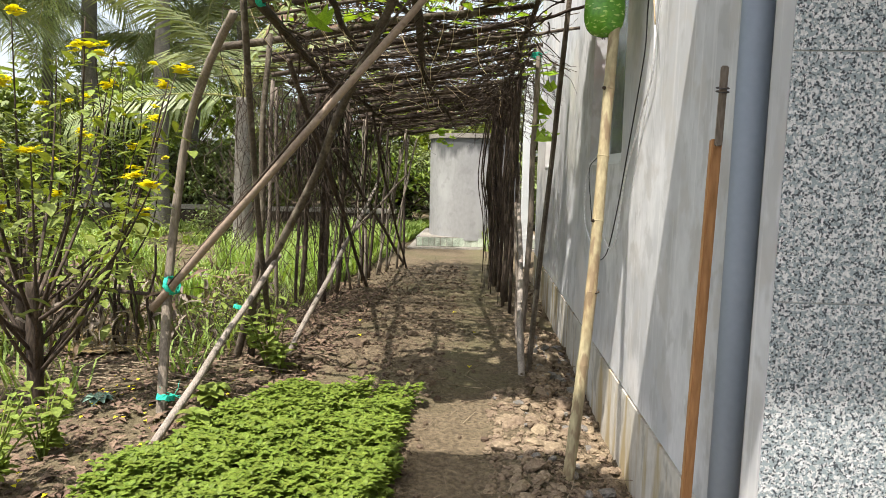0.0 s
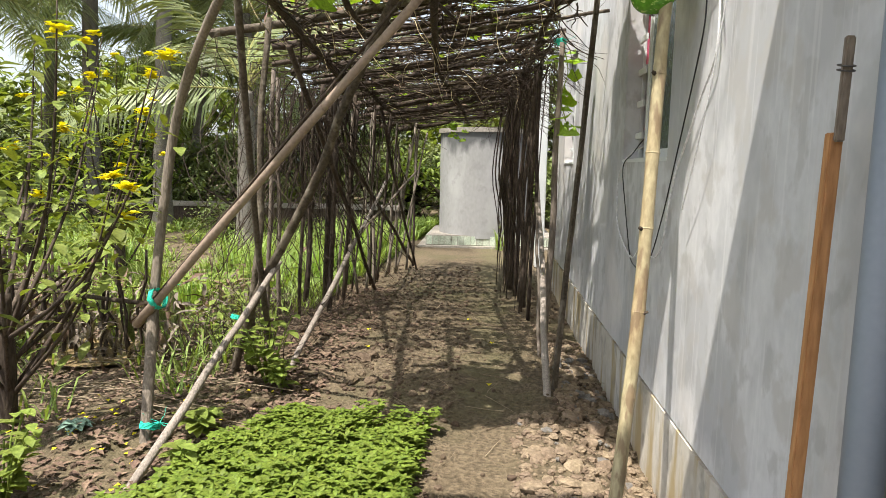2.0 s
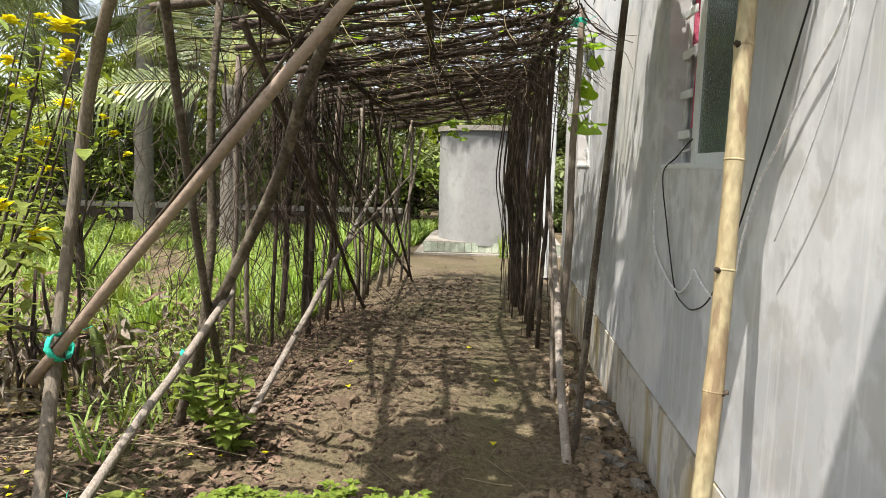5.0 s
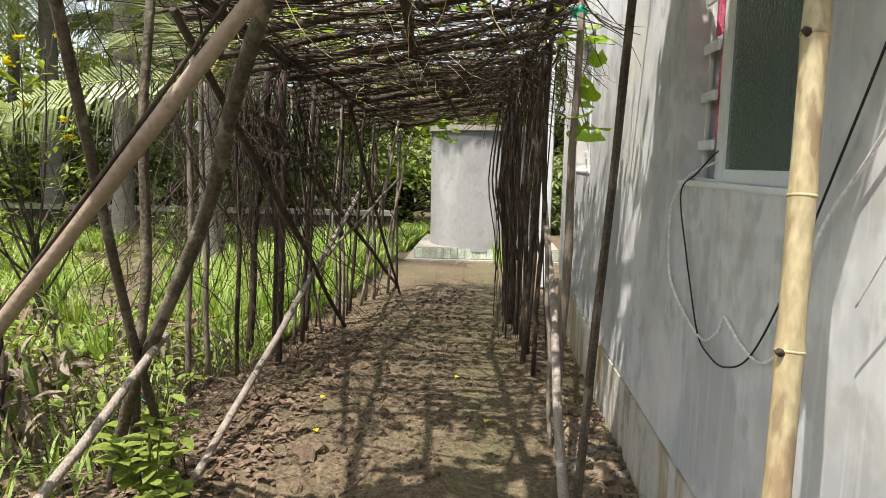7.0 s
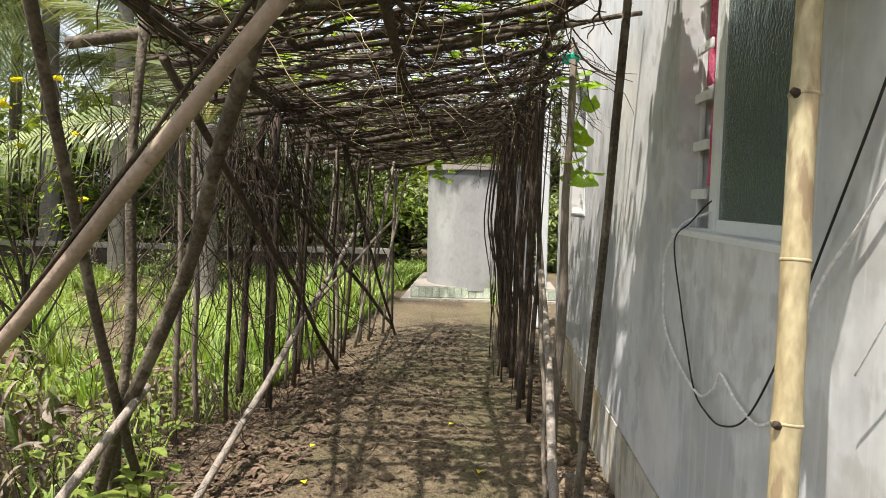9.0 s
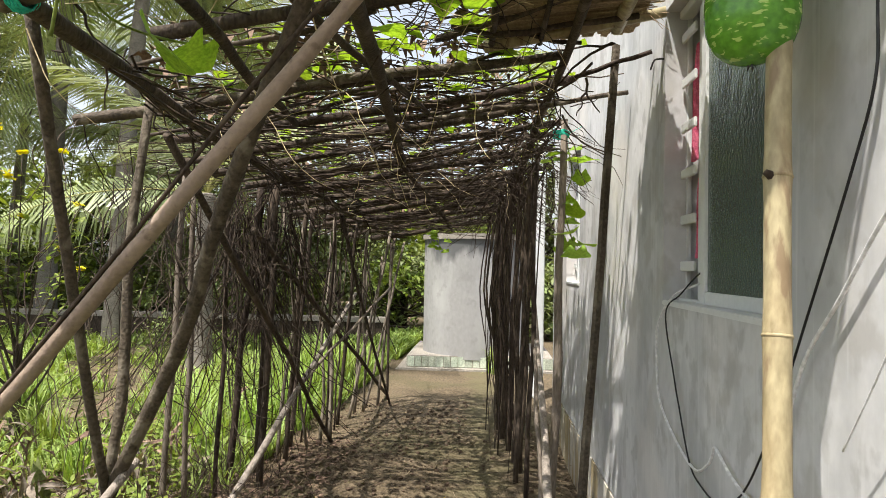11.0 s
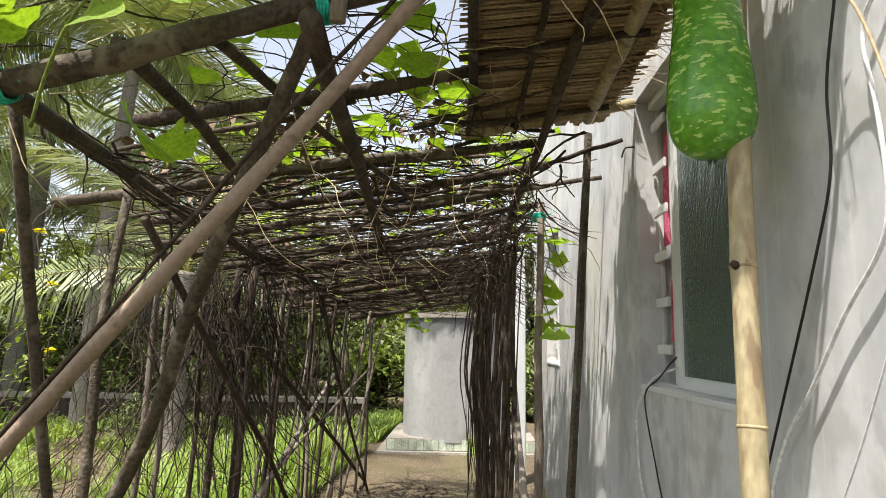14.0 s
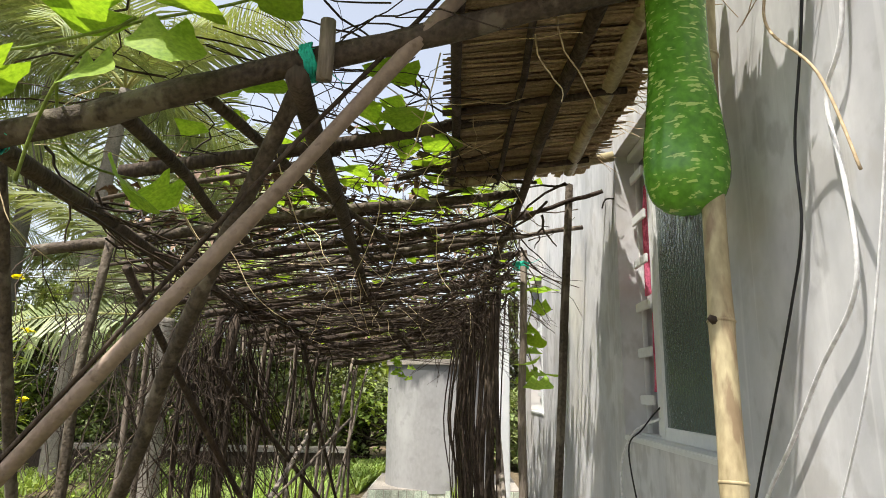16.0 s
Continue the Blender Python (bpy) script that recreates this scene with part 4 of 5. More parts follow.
def make_bamboo():
    b = thing("bamboo_pole", "yellow bamboo pole leaning by the house wall", "pole")
    foot, a = Vector((0.445, 3.03, -0.05)), Vector((0.602, 3.30, 1.73))
    d = (a - foot) / 1.78
    nodes = [0.17, 0.47, 0.80, 1.125, 1.42, 1.73, 2.05, 2.38, 2.70]
    pts, rad = [], []
    z = -0.2
    while z < 2.75:
        near = min(abs(z - q) for q in nodes)
        pts.append(foot + d * (z + 0.05) + Vector((0.012 * math.sin(z * 2.2), 0, 0)))
        rad.append(0.0265 + 0.0012 * math.exp(-(near / 0.012) ** 2) + 0.0012 * math.exp(-(near / 0.05) ** 2) - 0.001 * z)
        z += 0.012
    part("culm", Shape().tube(pts, rad, 16), BAMBOO, b)
    for q in nodes[:-1]:
        c = foot + d * (q + 0.05) + Vector((0.012 * math.sin(q * 2.2), 0, 0))
        part("node_ring", Shape().tube([c - d * 0.004, c, c + d * 0.004], [0.0270, 0.0292, 0.0270], 16), BAMBOO, b)
        if q in (1.125, 1.73, 0.80):
            sd = -1 if q > 1 else 1
            part("branch_stub", stick(Shape(), c + Vector((0.018 * sd, -0.014, 0)), c + Vector((0.032 * sd, -0.022, 0.006)), 0.009, 0.006, 0, 7, 2, 0.3), BARK, b)


make_bamboo()


def make_pipe():
    p = thing("drain_pipe", "grey plastic drain pipe up the house wall", "pipe")
    part("tube", Shape().tube([(0.69, 1.90, -0.05), (0.69, 1.90, 1.2), (0.69, 1.90, 3.4)], 0.039, 28), PVC, p)
    for z in (0.35, 2.1):
        part("clamp", Shape().tube([(0.69, 1.90, z), (0.69, 1.90, z + 0.03)], 0.042, 28), DARKIRON, p)


make_pipe()
pl = thing("timber_batten", "orange-brown timber batten with a weathered top piece", "batten")
bevelled("lower_piece", (-0.014, -0.014, -0.05), (0.014, 0.014, 1.44), REDWOOD, pl, 0.003)
bevelled("upper_piece", (-0.010, -0.028, 1.42), (0.010, -0.0145, 1.64), GREYWOOD, pl, 0.003, "grey-brown upper piece")
sh = Shape()
for z in (1.57, 1.58):
    sh.tube([(0.017 * math.cos(t), 0.017 * math.sin(t) - 0.018, z + 0.004 * math.sin(t)) for t in np.linspace(0, math.tau, 16)], 0.0018, 4)
part("wire", sh, DARKIRON, pl)
pl.matrix_world = pose(0.665, 2.135, 0.0, 1.2, 0.6, 0)


def cable(name, label, pts, r, material):
    c = tagged(part(name, Shape().tube(curve_pts(pts, 8), r, 8), material), label, "cable")
    return c


X = WX - 0.02
cable("black_cable", "thin black cable looped on the house wall", [(X, 3.02, 2.9), (X, 3.12, 2.36), (X, 3.2, 2.09), (X, 3.21, 1.91), (X, 3.29, 1.74), (X, 3.47, 1.43), (X, 3.64, 1.15), (X, 3.82, 0.93), (X, 4.0, 0.845), (X, 4.14, 0.84), (X, 4.27, 0.88), (X, 4.40, 1.05), (X, 4.46, 1.14), (X, 4.58, 1.37), (X + 0.04, 4.52, 1.45), (X + 0.09, 4.42, 1.54), (X + 0.2, 4.38, 1.60)], 0.0030, BLACKCABLE)
cable("white_cable", "white cable hanging along the plaster wall", [(X, 2.95, 2.9), (X, 3.0, 2.28), (X, 3.08, 2.13), (X, 3.06, 1.98), (X, 3.05, 1.83), (X, 3.08, 1.74), (X, 3.2, 1.63), (X, 3.33, 1.49), (X, 3.47, 1.35), (X, 3.56, 1.18), (X, 3.62, 1.02), (X, 3.74, 0.94), (X, 3.88, 0.95), (X, 3.98, 0.985), (X, 4.03, 1.0), (X, 4.05, 0.975), (X, 4.09, 0.93), (X, 4.22, 0.875), (X, 4.45, 0.92), (X, 4.66, 1.02), (X, 4.71, 1.18), (X, 4.69, 1.32), (X + 0.03, 4.58, 1.44), (X + 0.1, 4.44, 1.50), (X + 0.2, 4.4, 1.58)], 0.0045, WHITECABLE)
cable("grey_wire", "thin grey wire slung in front of the wall", [(X - 0.02, 2.75, 2.9), (X - 0.02, 2.86, 2.2), (X - 0.03, 2.98, 1.7), (X - 0.03, 3.1, 1.45), (X - 0.02, 3.28, 1.2)], 0.0022, WHITECABLE)
sh = Shape()
sh.tube(curve_pts([(0.66, 3.2, 2.7), (0.68, 3.16, 2.45), (0.66, 3.13, 2.3), (0.70, 3.05, 2.16), (0.71, 2.98, 1.95)], 8), 0.003, 6)
for i in range(14):
    twig(sh, (0.67, 3.12 + random.uniform(-0.05, 0.05), 2.42 + random.uniform(-0.06, 0.1)), (random.uniform(-0.3, 0.3), random.uniform(-0.5, 0.5), -1), random.uniform(0.06, 0.2), 0.002, 0.8)
tagged(part("dry_tendril", sh, STRAW), "pale dry vine tendril dangling beside the gourd", "vine")


def cloth(name, y, z0, z1, w, label):
    sh = Shape()
    nu, nv = 10, 14
    for j in range(nv + 1):
        for i in range(nu + 1):
            u, v = i / nu, j / nv
            sh.v.append(Vector((WX + 0.105 + 0.008 * math.sin(9 * u + 3 * v), y + w * (u - 0.5) * (0.7 + 0.4 * v) + 0.01 * math.sin(7 * v), z1 + (z0 - z1) * v + 0.012 * math.sin(6 * u))))
    for j in range(nv):
        for i in range(nu):
            o = j * (nu + 1) + i
            sh.f.append((o, o + 1, o + nu + 2, o + nu + 1))
    tagged(part(name, sh, PINK), label, "cloth")


cloth("pink_cloth", 4.60, 1.99, 2.44, 0.11, "bright pink cloth hanging behind the window grille")
cloth("pink_curtain", 4.57, 1.60, 1.90, 0.05, "pink curtain strip seen through the window gap")
tagged(part("wall_hook", Shape().tube(curve_pts([(WX + 0.01, 4.71, 2.42), (WX - 0.025, 4.71, 2.42), (WX - 0.035, 4.74, 2.42), (WX - 0.035, 4.79, 2.40)]), 0.004, 6), DARKIRON), "small dark iron hook in the wall beside the window", "hook")
pv = thing("far_pillar", "white painted pillar past the house end", "pillar", kind="structure")
bevelled("shaft", (0.64, 10.2, -0.1), (0.77, 10.40, 3.2), WHITEPAINT, pv, 0.01)


# ---- plants round the path ----
random.seed(21)


def rosette(sh, p, n, length, width, lift=0.5):
    for k in range(n):
        a = math.tau * k / n + random.uniform(-0.4, 0.4)
        sh.oval(p, (math.cos(a), math.sin(a), random.uniform(0.1, lift)), (0, 0, 1), length * random.uniform(0.7, 1.2), width * random.uniform(0.7, 1.2), 0.3, 0.3)


def in_patch(x, y):
    e = 0.05 * noise.noise((x * 5, y * 5, 2)) + 0.05 * noise.noise((x * 14, y * 14, 4))
    right = -0.33 + 2.2 * e
    left = -1.50 + 0.28 * max(0, y - 2.75) / 1.0 + 0.5 * max(0, y - 3.45) + e
    return left < x < right and y < 3.78 + e and y > 1.9


s = Shape()
k = 0
while k < 7000:
    x, y = random.uniform(-1.6, -0.2), random.uniform(1.95, 3.9)
    if not in_patch(x, y):
        continue
    k += 1
    h = 0.02 + 0.10 * random.random() + 0.06 * noise.noise((x * 4, y * 4, 9))
    p = Vector((x, y, lie(x, y) + h))
    rosette(s, p, 4, 0.036, 0.021, 0.9)
    if k % 3 == 0:
        rosette(s, p - Vector((0.01, 0.01, 0.03)), 3, 0.036, 0.022, 0.3)
tagged(part("herb_bed", s, HERB, kind="stuff"), "low bright green herb bed by the path", "herbs")


def seedling(name, label, place, n, h, size, material=LEAF):
    t = thing(name, label, "plant", (place[0], place[1], lie(place[0], place[1])))
    for q in range(n):
        sh, st = Shape(), Shape()
        a = random.uniform(0, math.tau)
        top = Vector((math.cos(a) * h * 0.35, math.sin(a) * h * 0.35, h * random.uniform(0.6, 1.0)))
        st.tube(curve_pts([(0, 0, -0.03), top * 0.5 + Vector((0, 0, 0.03)), top], 4), 0.004, 5)
        for j in range(6):
            f = 0.3 + 0.7 * j / 5
            b = math.tau * 0.38 * j + random.uniform(-0.3, 0.3)
            sh.oval(top * f, (math.cos(b), math.sin(b), random.uniform(0.0, 0.5)), (0, 0, 1), size * random.uniform(0.7, 1.2), size * 0.55 * random.uniform(0.8, 1.2), 0.25, 0.3)
        part("stem", st, material, t)
        part("foliage", sh, material, t)


seedling("seedling", "young broad-leaved green plant under the trellis", (-1.42, 4.45), 13, 0.46, 0.105)
seedling("seedling", "young broad-leaved green plant under the trellis", (-1.28, 4.30), 7, 0.22, 0.085)
seedling("leafy_weed", "small leafy weed beside the slat foot", (-1.50, 3.65), 7, 0.18, 0.10)
seedling("leafy_weed", "small leafy weed beside the slat foot", (-1.38, 3.28), 6, 0.16, 0.09)
seedling("leafy_bush", "light green leafy bush at the bed edge", (-1.98, 2.95), 16, 0.36, 0.075)
seedling("leafy_bush", "light green leafy bush at the bed edge", (-1.92, 2.55), 16, 0.40, 0.065)


def canna(place, n, h):
    """A tuft of upright broad leaves on short stalks."""
    t = thing("broadleaf_plant", "dark green upright broad-leaved plant by the puddle", "plant", (place[0], place[1], lie(*place)))
    for q in range(n):
        a = random.uniform(0, math.tau)
        d = Vector((0.35 * math.cos(a), 0.35 * math.sin(a), 1))
        st, sh = Shape(), Shape()
        st.tube([(0, 0, -0.04), d * (0.2 * h), d * (0.4 * h)], [0.007, 0.006, 0.004], 5)
        sh.oval(d * (0.3 * h), d, (math.cos(a + 1.2), math.sin(a + 1.2), 0.2), h * random.uniform(0.45, 0.7), 0.062 * random.uniform(0.8, 1.3), 0.4, 0.15)
        part("stem", st, LEAF, t)
        part("leaf", sh, DARKLEAF, t)


for place, n, h in (((-2.55, 5.42), 6, 0.42), ((-2.62, 5.1), 5, 0.38), ((-2.95, 5.4), 6, 0.45), ((-2.68, 5.95), 5, 0.42)):
    canna(place, n, h)


def shrub(name, label, place, h, n, leafs, size, flowers, lean=0.35, material=LEAF):
    """A loose shrub: thin forking stems, leaves along them, flower clusters at the tips."""
    t = thing(name, label, "shrub", (place[0], place[1], lie(*place)))
    wood = Shape()
    wood.tube(curve_pts([(0, 0, -0.05), (0.01, 0.0, 0.2 * h), (0, 0.02, 0.33 * h)], 4), [0.045] * 5 + [0.036] * 4, 9, 0.06)
    leaves, petals = Shape(), []
    tips = []
    for i in range(n):
        a = random.uniform(0, math.tau)
        r = lean * h * random.uniform(0.4, 1.2)
        e = Vector((math.cos(a) * r, math.sin(a) * r, h * random.uniform(0.55, 1.05)))
        b = Vector((0, 0.01, h * random.uniform(0.05, 0.33)))
        line = curve_pts([b, b.lerp(e, 0.5) + Vector((0.12 * math.cos(a), 0.12 * math.sin(a), -0.06)), e], 5)
        wood.tube(line, [0.014 - 0.0011 * q for q in range(len(line))], 5, 0.1)
        for q in range(leafs):
            f = random.uniform(0.45, 1.0)
            p = line[int(f * (len(line) - 1))] + Vector((random.gauss(0, 0.07), random.gauss(0, 0.07), random.gauss(0, 0.06)))
            w = random.uniform(0, math.tau)
            leaves.oval(p, (math.cos(w), math.sin(w), random.uniform(-0.4, 0.4)), (0, 0, 1), size * random.uniform(0.6, 1.3), size * 0.42 * random.uniform(0.7, 1.3), 0.25, 0.3)
        tips.append(e)
    part("stem", wood, BARK, t, "dark forking stem")
    part("foliage", leaves, material, t, "fresh green leaves")
    for i in range(flowers):
        sh = Shape()
        e = tips[i % len(tips)] + Vector((random.gauss(0, 0.09), random.gauss(0, 0.09), random.uniform(-0.25, 0.08)))
        for q in range(5):
            w = random.uniform(0, math.tau)
            rosette(sh, e + Vector((random.gauss(0, 0.014), random.gauss(0, 0.014), random.gauss(0, 0.012))), 5, 0.050, 0.046, 1.2)
        part("flower", sh, PETAL, t, "yellow flower cluster")


shrub("flowering_shrub", "tall loose shrub with yellow trumpet flowers", (-2.62, 3.80), 2.3, 22, 26, 0.12, 22, 0.42)
shrub("flowering_shrub", "tall loose shrub with yellow trumpet flowers", (-3.5, 4.9), 2.3, 14, 28, 0.13, 12, 0.40)
shrub("flowering_shrub", "tall loose shrub with yellow trumpet flowers", (-4.2, 7.6), 2.6, 12, 36, 0.12, 16, 0.24)


def clump(name, label, place, n, h, spread, material=GRASS):
    sh = Shape()
    for i in range(n):
        a = random.uniform(0, math.tau)
        l = random.uniform(0.2, spread)
        p = (place[0] + random.gauss(0, 0.07), place[1] + random.gauss(0, 0.07), lie(*place) - 0.02)
        sh.blade(p, (math.cos(a) * l, math.sin(a) * l, 1), h * random.uniform(0.6, 1.1), 0.014, random.uniform(0.15, 0.5))
    tagged(part(name, sh, material), label, "grass clump")


for p, h in (((-2.2, 7.0), 0.8), ((-2.6, 8.0), 0.9), ((-2.0, 7.6), 0.7), ((-1.75, 8.9), 0.7), ((-2.7, 9.2), 0.9), ((-1.6, 10.4), 0.8), ((-2.1, 10.8), 0.9), ((-3.6, 7.2), 0.7), ((-2.5, 7.4), 1.0), ((-3.3, 8.6), 0.9), ((-2.1, 8.6), 0.95), ((-1.9, 9.4), 1.0), ((-2.9, 6.6), 0.6), ((-4.3, 7.9), 0.8), ((-1.75, 8.0), 0.8), ((-1.7, 9.9), 0.8), ((-5.2, 6.3), 0.9), ((-2.3, 9.9), 0.9)):
    clump("grass_clump", "tall arching green grass clump beyond the trellis", p, 130, h, 0.55)
clump("grass_clump", "thin grass tuft at the tank platform corner", (0.15, 11.35), 22, 0.75, 0.6)

s = Shape()
for i in range(44000):
    y = random.uniform(3.8, 16)
    x = -1.75 - 9.5 * random.random() ** 1.6 + 0.05 * (y - 5)
    if noise.noise((x * 0.8, y * 0.8, 5)) < -0.12 or (y < 6.6 and x > -3.4 and random.random() < 0.8):
        continue
    h = random.uniform(0.10, 0.38)
    a = random.uniform(0, math.tau)
    s.blade((x, y, lie(x, y) - 0.01), (math.cos(a) * 0.5, math.sin(a) * 0.5, 1), h, 0.010 + 0.0016 * y, random.uniform(0.1, 0.5))
tagged(part("meadow_grass", s, GRASS, kind="stuff"), "bright green grass covering the field", "grass")
s = Shape()
for i in range(6000):
    y = random.uniform(4.9, 13)
    x = -1.8 - 6.5 * random.random() ** 1.4
    if noise.noise((x * 0.9, y * 0.9, 8)) < -0.05:
        continue
    w = random.uniform(0, math.tau)
    s.oval((x, y, lie(x, y) + random.uniform(0.02, 0.38)), (math.cos(w), math.sin(w), random.uniform(-0.2, 0.6)), (0, 0, 1), random.uniform(0.05, 0.11), random.uniform(0.03, 0.06))
tagged(part("weeds", s, LEAF, kind="stuff"), "low broad-leaved green weeds in the field", "weeds")
s = Shape()
for i in range(1500):
    x, y = random.uniform(-5.0, -1.95), random.uniform(4.7, 7.0)
    if noise.noise((x * 1.3, y * 1.3, 15)) < -0.05:
        continue
    w = random.uniform(0, math.tau)
    s.oval((x, y, lie(x, y) + random.uniform(0.03, 0.36)), (0.6 * math.cos(w), 0.6 * math.sin(w), random.uniform(-1.2, 0.4)), (math.cos(w), 0, 1), random.uniform(0.08, 0.18), random.uniform(0.02, 0.05), 0.6, 0.3)
tagged(part("withered_weeds", s, DRYLEAF, kind="stuff"), "withered grey-brown weeds beside the puddle", "weeds")
s = Shape()
for i in range(500):
    x, y = random.uniform(-5.5, -2.0), random.uniform(4.6, 7.6)
    w = random.uniform(0, math.tau)
    s.leaf((x, y, lie(x, y) + random.uniform(0.05, 0.45)), (0.5 * math.cos(w), 0.5 * math.sin(w), random.uniform(-1.2, 0.3)), (math.cos(w), 0, 1), random.uniform(0.12, 0.3), random.uniform(0.02, 0.05), 0.5, 0.2)
for i in range(5400):
    x, y = -1.05 - 3.0 * random.random() ** 1.2, random.uniform(2.3, 7.5)
    if in_patch(x, y):
        continue
    w = random.uniform(0, math.tau)
    s.leaf((x, y, lie(x, y) + random.uniform(0.005, 0.03)), (math.cos(w), math.sin(w), random.uniform(-0.15, 0.25)), (0, 0, 1), random.uniform(0.03, 0.10), random.uniform(0.015, 0.045), 0.4, 0.1)
tagged(part("leaf_litter", s, LITTER, kind="stuff"), "brown dead leaves and dry litter on the soil", "leaf litter")
s = Shape()
for i in range(260):
    x, y = random.uniform(-2.6, 0.6), random.uniform(2.6, 8.5)
    if in_patch(x, y):
        continue
    w = random.uniform(0, math.tau)
    twig(s, (x, y, lie(x, y) + 0.008), (math.cos(w), math.sin(w), 0), random.uniform(0.08, 0.4), random.uniform(0.0015, 0.004), 0.4, 3, 4, 0.02)
for i in range(110):
    x, y = random.uniform(-3.0, -1.8), random.uniform(3.8, 6.2)
    w = random.uniform(-0.5, 0.5)
    twig(s, (x, y, lie(x, y) + random.uniform(0.01, 0.08)), (math.cos(w), math.sin(w), 0), random.uniform(0.3, 0.8), random.uniform(0.003, 0.006), 0.2, 3, 4, 0.05)
tagged(part("straw_litter", s, mat("dull_straw", (0.16, 0.12, 0.08), (0.27, 0.21, 0.145), 6, 0.9, 0.2, 70, each=0.4), kind="stuff"), "dry straw and twigs strewn over the soil", "straw")
s = Shape()
for i in range(120):
    x, y = random.gauss(-2.0, 0.5), random.gauss(3.4, 0.6)
    w = random.uniform(0, math.tau)
    s.leaf((x, y, lie(x, y) + 0.02), (math.cos(w), math.sin(w), 0.1), (0, 0, 1), 0.03, 0.025)
for i in range(6):
    x, y = random.uniform(-1.3, 0.0), random.uniform(4.2, 6.5)
    s.leaf((x, y, lie(x, y) + 0.02), (random.uniform(-1, 1), 1, 0.1), (0, 0, 1), 0.06, 0.04)
tagged(part("fallen_petals", s, PETAL, kind="stuff"), "yellow petals fallen on the soil", "petals")

# ---- clods, rubble ----
random.seed(31)
s = Shape()
for i in range(9000):
    y = 2.2 + 7.2 * random.random() ** 1.3
    x = random.uniform(-2.1, 0.72)
    if in_patch(x, y) or (abs(x + 0.05 - 0.02 * y) < 0.26 and random.random() < 0.93):
        continue
    r = 0.005 + 0.021 * random.random() ** 5
    s.lump((x, y, lie(x, y) + r * 0.25), r, 0.7, 3, 5)
tagged(part("soil_clods", s, CLOD, kind="stuff", smooth=False), "small crumbs and clods of brown soil", "soil")


s = Shape()
for i in range(3000):
    y = 2.4 + 3.8 * random.random() ** 1.2
    x = random.uniform(0.08, 0.74) if y < 4.1 else random.uniform(0.36, 0.74)
    r = 0.006 + 0.026 * random.random() ** 3
    s.lump((x, y, lie(x, y) + r * 0.2), r, 0.6, 4, 6)
tagged(part("rubble_crumbs", s, RUBBLE, kind="stuff", smooth=False), "tan crumbs of broken dry soil by the wall", "rubble")


def stone_mesh(name, material, r):
    return Shape().lump((0, 0, 0), r, 0.52, 5, 8).mesh(name, material, False)


kinds = [stone_mesh("clod", CLOD, 0.045) for _ in range(5)]
rubs = [stone_mesh("stone", RUBBLE, 0.042) for _ in range(5)] + [stone_mesh("stone", GREYSTONE, 0.04) for _ in range(3)]
for i in range(75):
    y = random.uniform(3.7, 6.2)
    x = random.gauss(-0.85, 0.28)
    sc = 0.3 + 1.3 * random.random() ** 2
    ob = new("clod", random.choice(kinds))
    ob.matrix_world = pose(x, y, lie(x, y) + 0.008, random.uniform(-20, 20), random.uniform(-20, 20), random.uniform(0, 360)) @ Matrix.Diagonal((sc, sc, sc, 1))
    tagged(ob, "dry brown clod of dug garden soil", "clod", "clods along the path")
for i in range(300):
    y = 2.6 + 3.2 * random.random() ** 1.2
    x = random.uniform(0.12, 0.70) if y < 4 else random.uniform(0.42, 0.70)
    sc = 0.25 + 1.15 * random.random() ** 1.6
    ob = new("stone", random.choice(rubs[:6] if y < 3.9 else rubs))
    ob.matrix_world = pose(x, y, lie(x, y) + 0.006, random.uniform(-25, 25), random.uniform(-25, 25), random.uniform(0, 360)) @ Matrix.Diagonal((sc, sc, sc, 1))
    tagged(ob, "rough broken stone at the foot of the wall", "stone", "rubble along the wall")
sh = Shape()
for k in range(9):
    a = math.tau * k / 9
    sh.leaf((0, 0, 0.03), (math.cos(a), math.sin(a), random.uniform(-0.2, 0.3)), (0, 0, 1), 0.09, 0.07, 0.6, 0.2)
ob = part("plastic_scrap", sh, mat("faded_plastic", (0.14, 0.24, 0.18), (0.22, 0.32, 0.25), 9, 0.5, 0.1, 40))
ob.location = (-2.12, 3.62, lie(-2.12, 3.62))
tagged(ob, "crumpled pale green plastic scrap on the soil", "scrap")
s = Shape()
for k in range(28):
    a = math.tau * k / 28
    r = 0.55 + 0.15 * math.sin(3 * a + 1)
    s.v.append(Vector((-2.75 + 1.1 * r * math.cos(a), 5.15 + 0.6 * r * math.sin(a), -0.055)))
s.f.append(tuple(range(28)))
part("water", s, WATER, label="muddy brown puddle", kind="structure", smooth=False)

# stick fence by the shrub
f = thing("stick_fence", "low rough fence of dead brown sticks", "fence")
random.seed(37)
for i in range(46):
    x = -5.2 + 2.9 * i / 45 + random.uniform(-0.04, 0.04)
    y = 5.0 - 0.30 * (x + 2.6) + random.uniform(-0.08, 0.08)
    if x > -2.35:
        continue
    part("stake", stick(Shape(), (x, y, lie(x, y) - 0.06), (x + random.uniform(-0.12, 0.12), y + random.uniform(-0.08, 0.08), random.uniform(0.25, 0.75)), random.uniform(0.010, 0.02), 0.009, 0.03, 6, 4), BARK, f)
part("rail", stick(Shape(), (-5.2, 5.78, 0.34), (-2.4, 4.94, 0.36), 0.022, 0.016, 0.03, 7, 9), BARK, f)

